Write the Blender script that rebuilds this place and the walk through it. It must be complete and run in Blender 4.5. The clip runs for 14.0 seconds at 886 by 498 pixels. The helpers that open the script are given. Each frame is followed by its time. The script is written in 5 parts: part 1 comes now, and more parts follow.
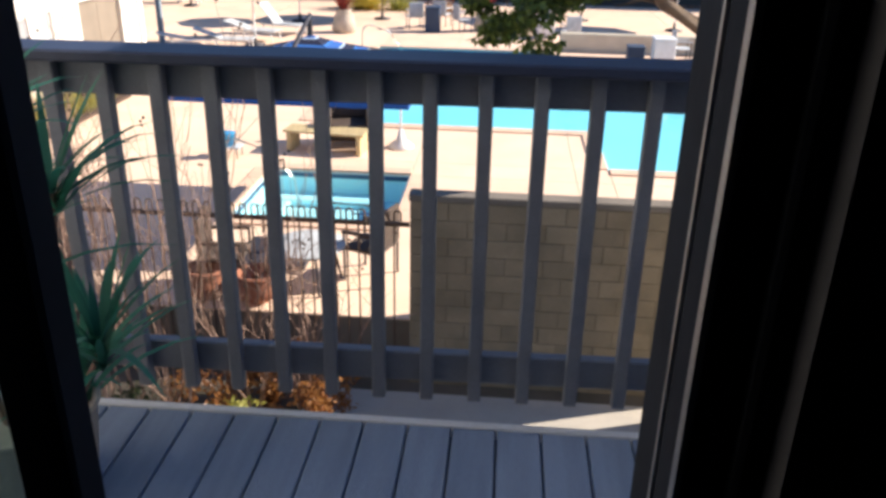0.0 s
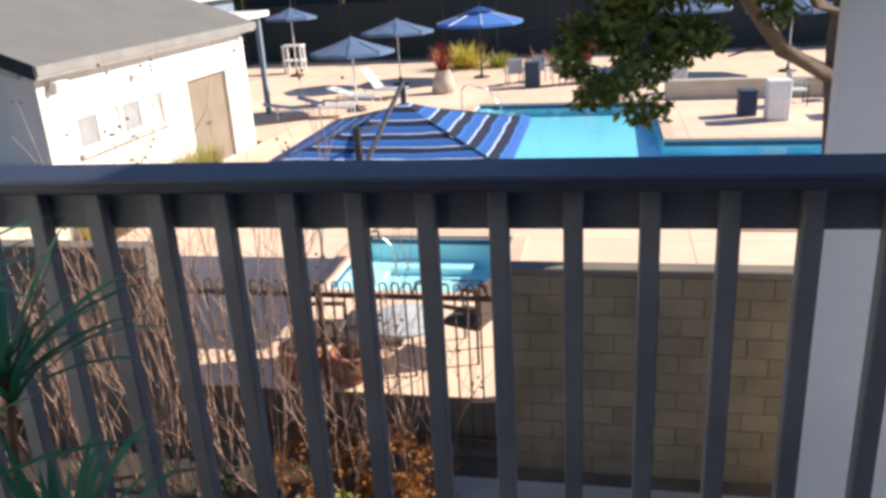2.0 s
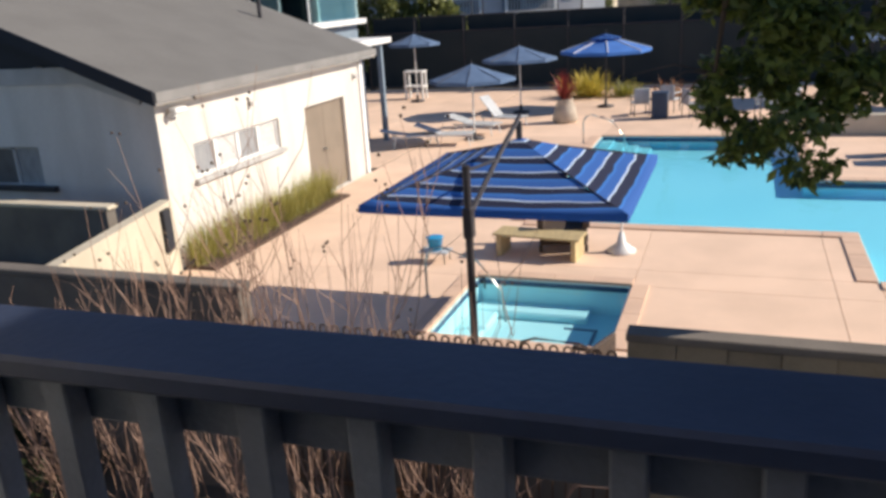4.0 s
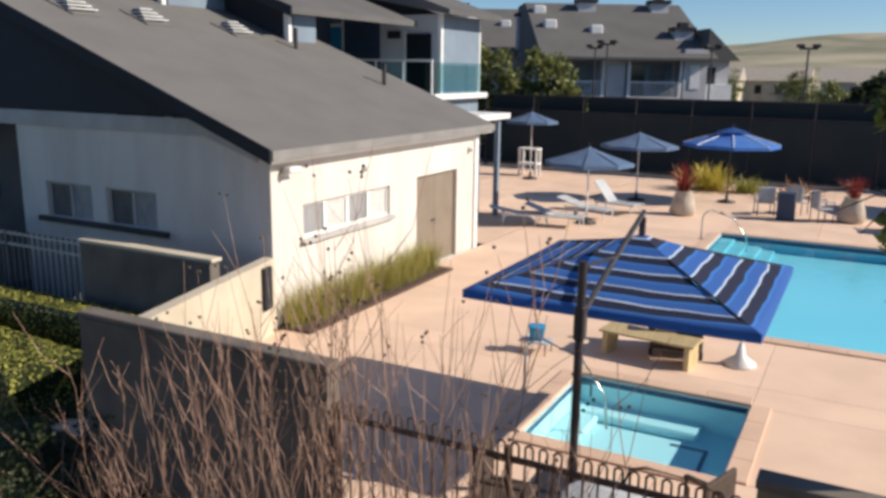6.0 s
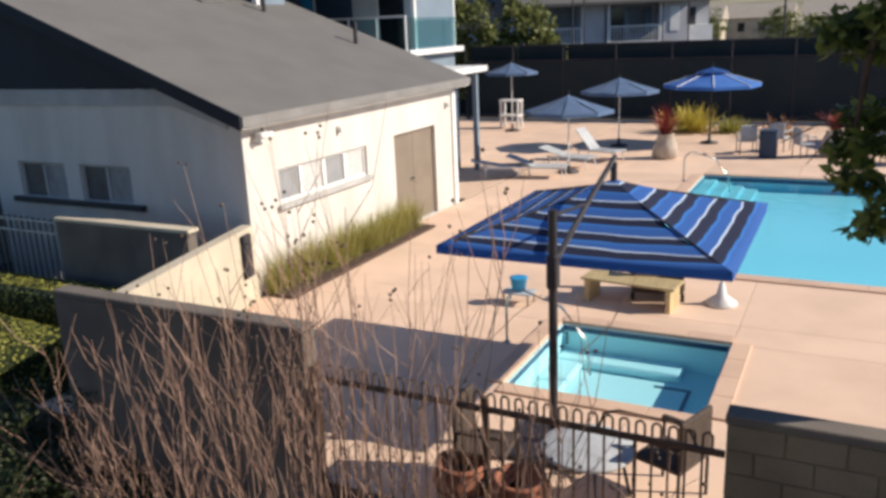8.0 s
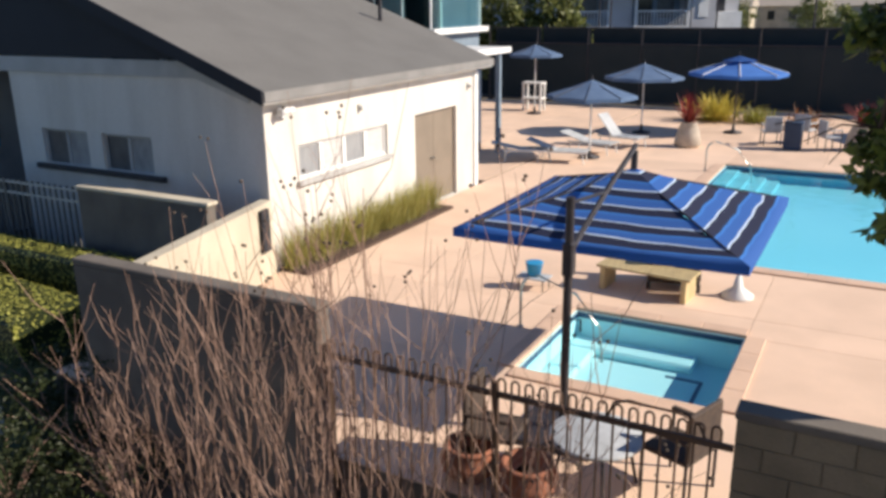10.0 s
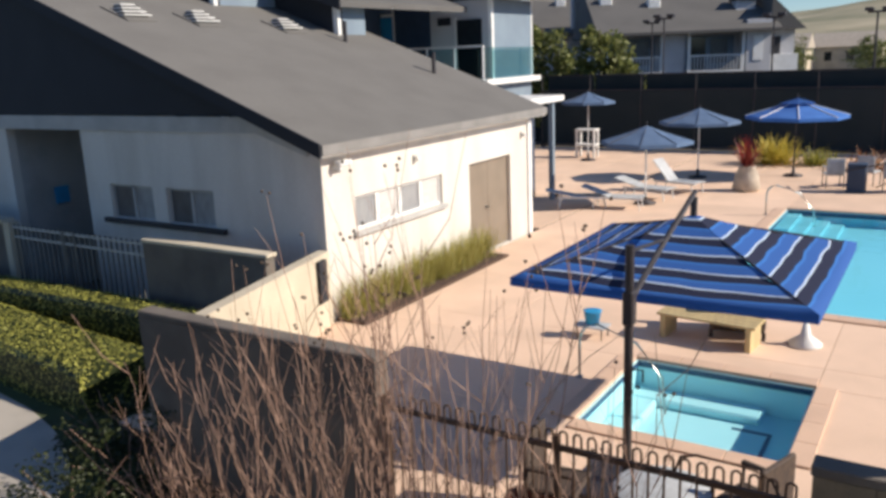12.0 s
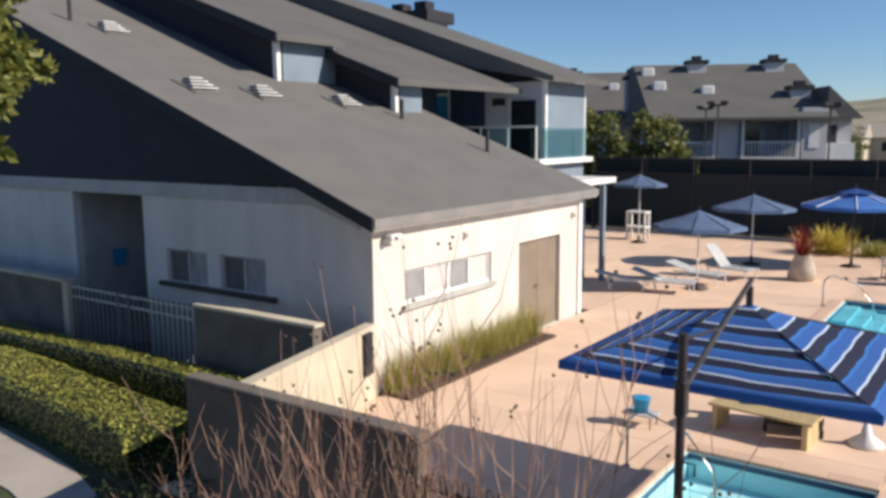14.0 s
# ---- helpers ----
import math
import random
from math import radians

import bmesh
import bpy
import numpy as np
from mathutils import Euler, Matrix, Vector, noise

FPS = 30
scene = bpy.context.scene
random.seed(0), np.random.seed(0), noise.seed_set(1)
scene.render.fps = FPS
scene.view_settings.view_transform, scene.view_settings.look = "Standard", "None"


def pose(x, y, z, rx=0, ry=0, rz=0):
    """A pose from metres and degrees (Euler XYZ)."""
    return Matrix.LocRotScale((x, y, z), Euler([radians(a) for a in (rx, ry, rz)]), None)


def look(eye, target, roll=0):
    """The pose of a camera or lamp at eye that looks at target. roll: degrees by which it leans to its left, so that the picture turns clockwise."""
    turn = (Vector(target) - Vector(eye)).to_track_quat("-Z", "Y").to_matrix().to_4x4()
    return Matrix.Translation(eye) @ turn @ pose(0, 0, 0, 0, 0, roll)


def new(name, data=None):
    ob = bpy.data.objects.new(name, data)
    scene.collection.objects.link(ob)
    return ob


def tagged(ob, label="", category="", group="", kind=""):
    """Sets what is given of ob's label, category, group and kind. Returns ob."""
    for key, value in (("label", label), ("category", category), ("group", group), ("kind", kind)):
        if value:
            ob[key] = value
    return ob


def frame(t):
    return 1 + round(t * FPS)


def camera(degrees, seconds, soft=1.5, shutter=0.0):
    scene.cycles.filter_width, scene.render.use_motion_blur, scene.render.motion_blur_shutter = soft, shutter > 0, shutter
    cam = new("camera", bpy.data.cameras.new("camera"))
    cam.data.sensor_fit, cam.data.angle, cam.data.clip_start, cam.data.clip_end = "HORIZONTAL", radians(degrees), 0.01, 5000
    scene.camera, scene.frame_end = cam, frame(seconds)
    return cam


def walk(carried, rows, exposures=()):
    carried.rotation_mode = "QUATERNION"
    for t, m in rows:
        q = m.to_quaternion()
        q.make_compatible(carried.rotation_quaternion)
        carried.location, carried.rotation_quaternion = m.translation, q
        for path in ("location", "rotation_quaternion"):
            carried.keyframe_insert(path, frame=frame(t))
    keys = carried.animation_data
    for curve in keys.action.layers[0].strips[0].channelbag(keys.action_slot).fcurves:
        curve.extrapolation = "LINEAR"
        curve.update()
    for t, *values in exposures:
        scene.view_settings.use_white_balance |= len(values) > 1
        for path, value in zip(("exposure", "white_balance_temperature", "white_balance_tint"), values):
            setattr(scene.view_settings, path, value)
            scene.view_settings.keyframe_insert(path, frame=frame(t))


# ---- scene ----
cam = camera(57.6, 14.0, 3.3)
PATH = [
    (0, (0.958, 0.463, 4.309), (0.828, 2.291, 3.507), 1.3),
    (0.5, (0.951, 0.466, 4.294), (0.769, 2.292, 3.499), -0.6),
    (1, (0.904, 0.617, 4.315), (0.716, 2.472, 3.591), -3.8),
    (1.5, (0.898, 0.823, 4.314), (0.693, 2.696, 3.643), -4.5),
    (2, (0.98, 1.053, 4.32), (0.581, 2.892, 3.642), -3.4),
    (4.3, (0.807, 2.011, 4.318), (0.01, 3.753, 3.743), -3.7),
    (4.5, (0.775, 2.112, 4.31), (-0.134, 3.808, 3.764), -3.4),
    (5, (0.712, 2.202, 4.328), (-0.23, 3.893, 3.826), -0.9),
    (5.5, (0.576, 2.364, 4.34), (-0.261, 4.12, 3.88), 0.6),
    (6, (0.513, 2.397, 4.36), (-0.398, 4.124, 3.927), 0.8),
    (6.5, (0.532, 2.403, 4.392), (-0.611, 3.992, 3.984), 1.2),
    (7, (0.621, 2.424, 4.379), (-0.578, 3.973, 3.974), -0.2),
    (7.5, (0.663, 2.525, 4.313), (-0.338, 4.193, 3.849), -2.4),
    (7.7, (0.705, 2.525, 4.32), (-0.194, 4.238, 3.813), -2.7),
    (9.8, (0.701, 2.505, 4.363), (-0.196, 4.192, 3.772), -0.8),
    (10, (0.712, 2.525, 4.367), (-0.205, 4.204, 3.785), -0.7),
    (10.5, (0.817, 2.525, 4.362), (-0.012, 4.261, 3.815), -1),
    (11, (0.843, 2.525, 4.355), (0.19, 4.334, 3.806), -0.9),
    (11.5, (0.773, 2.525, 4.361), (0.008, 4.293, 3.823), -1.6),
    (12, (0.671, 2.525, 4.389), (-0.374, 4.165, 3.924), -2.3),
    (12.5, (0.648, 2.525, 4.377), (-0.48, 4.126, 3.974), -2.2),
    (13, (0.667, 2.525, 4.372), (-0.403, 4.169, 3.981), -1),
    (13.5, (0.653, 2.525, 4.366), (-0.416, 4.175, 4.001), -0.9),
    (14, (0.625, 2.525, 4.422), (-0.531, 4.133, 4.141), -0.5),
]
walk(cam, [(t, look(e, g, r)) for t, e, g, r in PATH], [(0, 1.1), (0.5, 1.2), (1.0, 1.5), (1.5, 1.1), (2.0, 0.9), (2.2, 0.85), (4.3, 0.33), (7.5, 0.25), (10.5, 0.4), (11.5, 0.38), (12.5, 0.28), (14, 0.27)])

# ---- world, sun ----
SUN_TO = Vector((1.5, 0.5, 1.0)).normalized()
world = bpy.data.worlds.new("sky")
scene.world = world
world.use_nodes = True
wn = world.node_tree.nodes
sky = wn.new("ShaderNodeTexSky")
sky.sky_type = "NISHITA"
sky.sun_disc = False
sky.sun_elevation = math.asin(SUN_TO.z)
sky.sun_rotation = math.atan2(SUN_TO.x, SUN_TO.y)
world.node_tree.links.new(sky.outputs[0], wn["Background"].inputs[0])
wn["Background"].inputs[1].default_value = 0.09
sky.air_density = 1.0
sky.dust_density = 0.0
sky.ozone_density = 7.0
sky.altitude = 800
sun = new("sun", bpy.data.lights.new("sun", "SUN"))
sun.data.energy = 5.0
sun.data.angle = radians(0.5)
sun.data.color = (1.0, 0.89, 0.75)
sun.matrix_world = look(SUN_TO * 60, (0, 0, 0))


# ---- helpers of this scene ----


def mat(name, color, rough=0.8, color2=None, scale=4.0, bump=0.0, metal=0.0, stretch=(1, 1, 1), per=0.0, fine=60.0):
    """Painted or mineral surface: large stains, fine grain, relief, and a shift from piece to piece."""
    m = bpy.data.materials.new(name)
    m.use_nodes = True
    n, l = m.node_tree.nodes, m.node_tree.links
    b = n["Principled BSDF"]
    b.inputs["Roughness"].default_value = rough
    b.inputs["Metallic"].default_value = metal
    mp = n.new("ShaderNodeMapping")
    mp.inputs["Scale"].default_value = stretch
    geo = n.new("ShaderNodeNewGeometry")
    l.new(geo.outputs["Position"], mp.inputs[0])
    big = n.new("ShaderNodeTexNoise")
    big.inputs["Scale"].default_value = scale
    big.inputs["Detail"].default_value = 5
    small = n.new("ShaderNodeTexNoise")
    small.inputs["Scale"].default_value = fine
    small.inputs["Detail"].default_value = 3
    for q in (big, small):
        l.new(mp.outputs[0], q.inputs["Vector"])
    c2 = color2 or tuple(c * 0.78 for c in color)
    ramp = n.new("ShaderNodeMapRange")
    ramp.inputs[1].default_value = 0.38
    ramp.inputs[2].default_value = 0.66
    l.new(big.outputs[0], ramp.inputs[0])
    mix = n.new("ShaderNodeMix")
    mix.data_type = "RGBA"
    mix.inputs[6].default_value = (*color, 1)
    mix.inputs[7].default_value = (*c2, 1)
    l.new(ramp.outputs[0], mix.inputs[0])
    grain = n.new("ShaderNodeMapRange")
    grain.inputs[3].default_value = 0.86
    grain.inputs[4].default_value = 1.14
    l.new(small.outputs[0], grain.inputs[0])
    hsv = n.new("ShaderNodeHueSaturation")
    l.new(mix.outputs[2], hsv.inputs["Color"])
    val = grain.outputs[0]
    if per:
        info = n.new("ShaderNodeObjectInfo")
        pr = n.new("ShaderNodeMapRange")
        pr.inputs[3].default_value = 1 - per
        pr.inputs[4].default_value = 1 + per
        l.new(info.outputs["Random"], pr.inputs[0])
        mul = n.new("ShaderNodeMath")
        mul.operation = "MULTIPLY"
        l.new(val, mul.inputs[0])
        l.new(pr.outputs[0], mul.inputs[1])
        val = mul.outputs[0]
    l.new(val, hsv.inputs["Value"])
    l.new(hsv.outputs[0], b.inputs["Base Color"])
    if bump:
        bp = n.new("ShaderNodeBump")
        bp.inputs["Strength"].default_value = bump
        bp.inputs["Distance"].default_value = 0.01
        l.new(small.outputs[0], bp.inputs["Height"])
        l.new(bp.outputs[0], b.inputs["Normal"])
    return m


def leaf_mat(name, c1, c2, through_light=0.4):
    m = bpy.data.materials.new(name)
    m.use_nodes = True
    n, l = m.node_tree.nodes, m.node_tree.links
    b = n["Principled BSDF"]
    geo = n.new("ShaderNodeNewGeometry")
    ramp = n.new("ShaderNodeValToRGB")
    ramp.color_ramp.elements[0].color = (*c1, 1)
    ramp.color_ramp.elements[1].color = (*c2, 1)
    l.new(geo.outputs["Random Per Island"], ramp.inputs[0])
    l.new(ramp.outputs[0], b.inputs["Base Color"])
    b.inputs["Roughness"].default_value = 0.5
    tr = n.new("ShaderNodeBsdfTranslucent")
    l.new(ramp.outputs[0], tr.inputs[0])
    mx = n.new("ShaderNodeMixShader")
    mx.inputs[0].default_value = through_light
    l.new(b.outputs[0], mx.inputs[1])
    l.new(tr.outputs[0], mx.inputs[2])
    l.new(mx.outputs[0], n["Material Output"].inputs[0])
    return m


def glass_mat(name, tint, gloss=1.5, rough=0.02, wave=0.0):
    """Thin clear sheet: sees through with a tint, mirrors by its Fresnel gloss."""
    m = bpy.data.materials.new(name)
    m.use_nodes = True
    n, l = m.node_tree.nodes, m.node_tree.links
    n.remove(n["Principled BSDF"])
    tr = n.new("ShaderNodeBsdfTransparent")
    tr.inputs[0].default_value = (*tint, 1)
    gl = n.new("ShaderNodeBsdfGlossy")
    gl.inputs["Roughness"].default_value = rough
    fr = n.new("ShaderNodeLayerWeight")
    fr.inputs["Blend"].default_value = 0.5
    steep = n.new("ShaderNodeMath")
    steep.operation = "POWER"
    steep.inputs[1].default_value = 5.0
    l.new(fr.outputs["Facing"], steep.inputs[0])
    f0 = ((gloss - 1) / (gloss + 1)) ** 2
    amount = n.new("ShaderNodeMapRange")
    amount.inputs[3].default_value = f0
    amount.inputs[4].default_value = 1.0
    l.new(steep.outputs[0], amount.inputs[0])
    if wave:
        geo = n.new("ShaderNodeNewGeometry")
        nz = n.new("ShaderNodeTexNoise")
        nz.inputs["Scale"].default_value = 3.5
        nz.inputs["Detail"].default_value = 2
        l.new(geo.outputs["Position"], nz.inputs["Vector"])
        bp = n.new("ShaderNodeBump")
        bp.inputs["Strength"].default_value = wave
        bp.inputs["Distance"].default_value = 0.03
        l.new(nz.outputs[0], bp.inputs["Height"])
        l.new(bp.outputs[0], gl.inputs["Normal"])
        l.new(bp.outputs[0], fr.inputs["Normal"])
    mx = n.new("ShaderNodeMixShader")
    l.new(amount.outputs[0], mx.inputs[0])
    l.new(tr.outputs[0], mx.inputs[1])
    l.new(gl.outputs[0], mx.inputs[2])
    l.new(mx.outputs[0], n["Material Output"].inputs[0])
    return m


def stripe_mat(name):
    """Woven shade cloth: bands of bright blue, navy and thin white that run round the canopy's centre."""
    m = bpy.data.materials.new(name)
    m.use_nodes = True
    n, l = m.node_tree.nodes, m.node_tree.links
    b = n["Principled BSDF"]
    b.inputs["Roughness"].default_value = 0.85
    co = n.new("ShaderNodeTexCoord")
    nz = n.new("ShaderNodeTexNoise")
    nz.inputs["Scale"].default_value = 1.7
    nz.inputs["Detail"].default_value = 1
    l.new(co.outputs["Object"], nz.inputs["Vector"])
    sep = n.new("ShaderNodeSeparateXYZ")
    l.new(co.outputs["Object"], sep.inputs[0])

    def op(kind, a, c=None):
        q = n.new("ShaderNodeMath")
        q.operation = kind
        for i, v in enumerate((a, c)):
            if v is None:
                continue
            if isinstance(v, (int, float)):
                q.inputs[i].default_value = v
            else:
                l.new(v, q.inputs[i])
        return q.outputs[0]
    d = op("MAXIMUM", op("ABSOLUTE", sep.outputs[0]), op("ABSOLUTE", sep.outputs[1]))
    d = op("ADD", d, op("MULTIPLY", nz.outputs[0], 0.09))
    f = op("FRACT", op("MULTIPLY", d, 3.3))
    ramp = n.new("ShaderNodeValToRGB")
    ramp.color_ramp.interpolation = "CONSTANT"
    e = ramp.color_ramp.elements
    e[0].position, e[0].color = 0.0, (0.03, 0.12, 0.42, 1)
    e[1].position, e[1].color = 0.42, (0.55, 0.68, 0.85, 1)
    for p, c in ((0.50, (0.015, 0.02, 0.055, 1)), (0.90, (0.04, 0.19, 0.58, 1))):
        k = e.new(p)
        k.color = c
    l.new(f, ramp.inputs[0])
    l.new(ramp.outputs[0], b.inputs["Base Color"])
    tr = n.new("ShaderNodeBsdfTranslucent")
    l.new(ramp.outputs[0], tr.inputs[0])
    mx = n.new("ShaderNodeMixShader")
    mx.inputs[0].default_value = 0.25
    l.new(b.outputs[0], mx.inputs[1])
    l.new(tr.outputs[0], mx.inputs[2])
    l.new(mx.outputs[0], n["Material Output"].inputs[0])
    return m


def obj(name, bm, material, parent=None, label="", smooth=False):
    me = bpy.data.meshes.new(name)
    bm.to_mesh(me)
    bm.free()
    me.materials.append(material)
    if smooth:
        for p in me.polygons:
            p.use_smooth = True
    o = new(name, me)
    if parent is not None:
        o.parent = parent
        o.matrix_parent_inverse = parent.matrix_world.inverted()
    if label:
        o["label"] = label
    return o


def thing(name, x, y, z, label, category, group="", kind="", turn=0):
    """An Empty at a thing's base; its parts are built about their own origin and hung under it."""
    e = new(name)
    e.matrix_world = pose(x, y, z, 0, 0, turn)
    e.empty_display_size = 0.1
    return tagged(e, label, category, group, kind)


def under(e, name, bm, material, label="", smooth=False):
    """A part given in its thing's own coordinates."""
    o = obj(name, bm, material, None, label, smooth)
    o.parent = e
    return o


def box(x0, x1, y0, y1, z0, z1, bm=None, bevel=0.0):
    fresh = bmesh.new()
    bmesh.ops.create_cube(fresh, size=1)
    bmesh.ops.scale(fresh, vec=(x1 - x0, y1 - y0, z1 - z0), verts=fresh.verts)
    bmesh.ops.translate(fresh, vec=((x0 + x1) / 2, (y0 + y1) / 2, (z0 + z1) / 2), verts=fresh.verts)
    if bevel:
        bmesh.ops.bevel(fresh, geom=fresh.edges[:], offset=bevel, segments=1, affect="EDGES")
    if bm is None:
        return fresh
    me = bpy.data.meshes.new("tmp")
    fresh.to_mesh(me)
    fresh.free()
    bm.from_mesh(me)
    bpy.data.meshes.remove(me)
    return bm


def prism(outline, y0, y1, axis="y"):
    """A solid with a flat outline (u, z) drawn out along y (u is x) or along x (u is y)."""
    bm = bmesh.new()
    place = (lambda u, z, w: (u, w, z)) if axis == "y" else (lambda u, z, w: (w, u, z))
    a = [bm.verts.new(place(u, z, y0)) for u, z in outline]
    b = [bm.verts.new(place(u, z, y1)) for u, z in outline]
    bm.faces.new(a)
    bm.faces.new(b[::-1])
    k = len(a)
    for i in range(k):
        bm.faces.new((a[i], b[i], b[(i + 1) % k], a[(i + 1) % k]))
    bmesh.ops.recalc_face_normals(bm, faces=bm.faces)
    return bm


def tube(bm, pts, r0, r1=None, sides=6):
    """A round bar through points, tapering from r0 to r1."""
    r1 = r0 if r1 is None else r1
    pts = [Vector(p) for p in pts]
    rings = []
    for i, p in enumerate(pts):
        d = (pts[min(i + 1, len(pts) - 1)] - pts[max(i - 1, 0)]).normalized()
        u = d.orthogonal().normalized()
        w = d.cross(u)
        r = r0 + (r1 - r0) * i / max(1, len(pts) - 1)
        rings.append([bm.verts.new(p + r * (math.cos(a) * u + math.sin(a) * w)) for a in (2 * math.pi * k / sides for k in range(sides))])
    for a, b in zip(rings, rings[1:]):
        best = min(range(sides), key=lambda s: (a[0].co - b[s].co).length)
        for k in range(sides):
            bm.faces.new((a[k], a[(k + 1) % sides], b[(k + 1 + best) % sides], b[(k + best) % sides]))
    bm.faces.new(rings[0][::-1])
    bm.faces.new(rings[-1])
    return bm


def rod(p, q, r, sides=8):
    return tube(bmesh.new(), (p, q), r, r, sides)


def lathe(profile, sides=16):
    """A turned shape about z from (radius, height) pairs."""
    bm = bmesh.new()
    rings = [[bm.verts.new((r * math.cos(2 * math.pi * k / sides), r * math.sin(2 * math.pi * k / sides), z)) for k in range(sides)] for r, z in profile]
    for a, b in zip(rings, rings[1:]):
        for k in range(sides):
            bm.faces.new((a[k], a[(k + 1) % sides], b[(k + 1) % sides], b[k]))
    bm.faces.new(rings[0][::-1])
    bm.faces.new(rings[-1])
    return bm


def leaves(spots, size, rng, long=1.7, up=0.0):
    """Many small folded leaves as one mesh."""
    v, f = [], []
    for p in spots:
        d = Vector((rng.gauss(0, 1), rng.gauss(0, 1), rng.gauss(up, 0.8))).normalized()
        s = d.orthogonal().normalized()
        s = (Matrix.Rotation(rng.random() * 6.28, 3, d) @ s)
        k = size * rng.uniform(0.6, 1.3)
        nrm = d.cross(s)
        i = len(v)
        p = Vector(p)
        v += [p, p + d * k * long * 0.5 + s * k * 0.5 + nrm * k * 0.1, p + d * k * long, p + d * k * long * 0.5 - s * k * 0.5 + nrm * k * 0.1]
        f += [(i, i + 1, i + 2), (i, i + 2, i + 3)]
    me = bpy.data.meshes.new("leaves")
    me.from_pydata([tuple(q) for q in v], [], f)
    return me


def mesh_part(e, name, me, material, label=""):
    me.materials.append(material)
    o = new(name, me)
    o.parent = e
    if label:
        o["label"] = label
    return o


# ---- materials ----
M_WHITE = mat("white_stucco", (0.68, 0.645, 0.595), 0.9, (0.59, 0.555, 0.505), 1.1, 0.35, stretch=(1.6, 1.6, 0.35))
M_WING = mat("wing_stucco", (0.74, 0.73, 0.72), 0.9, (0.66, 0.65, 0.64), 1.0, 0.35)
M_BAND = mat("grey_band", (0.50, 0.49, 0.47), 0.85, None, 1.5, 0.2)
M_DARK = mat("charcoal_siding", (0.020, 0.022, 0.030), 0.8, (0.016, 0.018, 0.025), 1.5, 0.2)
M_ROOF = mat("grey_shingle", (0.155, 0.149, 0.140), 0.95, (0.138, 0.132, 0.124), 1.1, 0.8, fine=22)
M_ROOF2 = mat("far_shingle", (0.118, 0.114, 0.110), 0.95, (0.098, 0.095, 0.092), 0.5, 0.4, fine=20)
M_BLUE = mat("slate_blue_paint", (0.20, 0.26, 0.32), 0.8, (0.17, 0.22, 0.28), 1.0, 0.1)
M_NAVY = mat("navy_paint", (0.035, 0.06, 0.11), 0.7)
M_GREYW = mat("far_grey_wall", (0.52, 0.52, 0.54), 0.85, (0.45, 0.45, 0.47), 0.8)
M_TRIM = mat("white_trim", (0.78, 0.78, 0.77), 0.6, (0.70, 0.70, 0.68), 3)
M_TAN = mat("tan_door_paint", (0.235, 0.19, 0.145), 0.7, (0.205, 0.165, 0.125), 2.0, 0.1)
M_RAIL = mat("grey_rail_paint", (0.165, 0.178, 0.205), 0.6, (0.13, 0.14, 0.165), 5, 0.25, fine=90)
M_CAP = mat("dark_rail_cap", (0.025, 0.036, 0.072), 0.55, (0.019, 0.028, 0.058), 6, 0.12)
M_PLANK = mat("blue_grey_plank", (0.28, 0.345, 0.45), 0.65, (0.225, 0.28, 0.37), 3, 0.5, stretch=(6, 0.6, 1), per=0.08)
M_BLOCK = mat("tan_block", (0.25, 0.20, 0.135), 0.95, (0.195, 0.157, 0.105), 3.0, 0.6, per=0.10, fine=45)
M_MORTAR = mat("mortar", (0.20, 0.16, 0.11), 1.0, None, 3, 0.4)
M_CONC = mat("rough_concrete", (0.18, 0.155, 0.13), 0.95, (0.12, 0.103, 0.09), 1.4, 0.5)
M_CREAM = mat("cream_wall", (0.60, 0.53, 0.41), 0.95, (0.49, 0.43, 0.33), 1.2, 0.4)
M_DECK = mat("peach_concrete", (0.78, 0.56, 0.415), 0.95, (0.69, 0.495, 0.365), 0.9, 0.3, per=0.06, fine=55)
M_COPE = mat("coping", (0.68, 0.47, 0.34), 0.9, (0.58, 0.40, 0.295), 1.5, 0.25)
M_POOL = mat("pool_plaster", (0.25, 0.73, 0.87), 0.8, (0.225, 0.70, 0.85), 0.4)
M_SPA = mat("spa_plaster", (0.55, 0.84, 0.88), 0.8, (0.47, 0.78, 0.84), 1.0)
M_TILE = mat("dark_water_tile", (0.02, 0.06, 0.14), 0.3, None, 8)
M_WATER = glass_mat("water", (0.75, 0.95, 0.98), 1.33, 0.03, 0.25)
M_IRON = mat("brown_iron", (0.085, 0.052, 0.035), 0.6, (0.12, 0.065, 0.035), 9, 0.3)
M_GREYIRON = mat("grey_gate_iron", (0.50, 0.49, 0.47), 0.6, None, 5)
M_SHADEIRON = mat("shade_dark_iron", (0.13, 0.128, 0.125), 0.6, None, 5)
M_STRIPE = stripe_mat("striped_cloth")
M_CANVAS = mat("faded_blue_canvas", (0.10, 0.16, 0.27), 0.9, (0.08, 0.135, 0.24), 3)
M_BRIGHT = mat("bright_blue_canvas", (0.05, 0.17, 0.50), 0.9, (0.04, 0.14, 0.44), 3)
M_METAL = mat("bronze_metal", (0.05, 0.045, 0.05), 0.5, None, 8, 0.1, 0.3)
M_STEEL = mat("brushed_steel", (0.55, 0.55, 0.54), 0.3, None, 8, 0.0, 1.0)
M_PLASTIC = mat("white_plastic", (0.75, 0.75, 0.74), 0.5, (0.66, 0.66, 0.65), 5)
M_SLING = mat("grey_sling", (0.50, 0.52, 0.54), 0.8, None, 6)
M_YELLOW = mat("yellow_wood", (0.58, 0.46, 0.24), 0.7, (0.48, 0.37, 0.2), 4, stretch=(6, 1, 1))
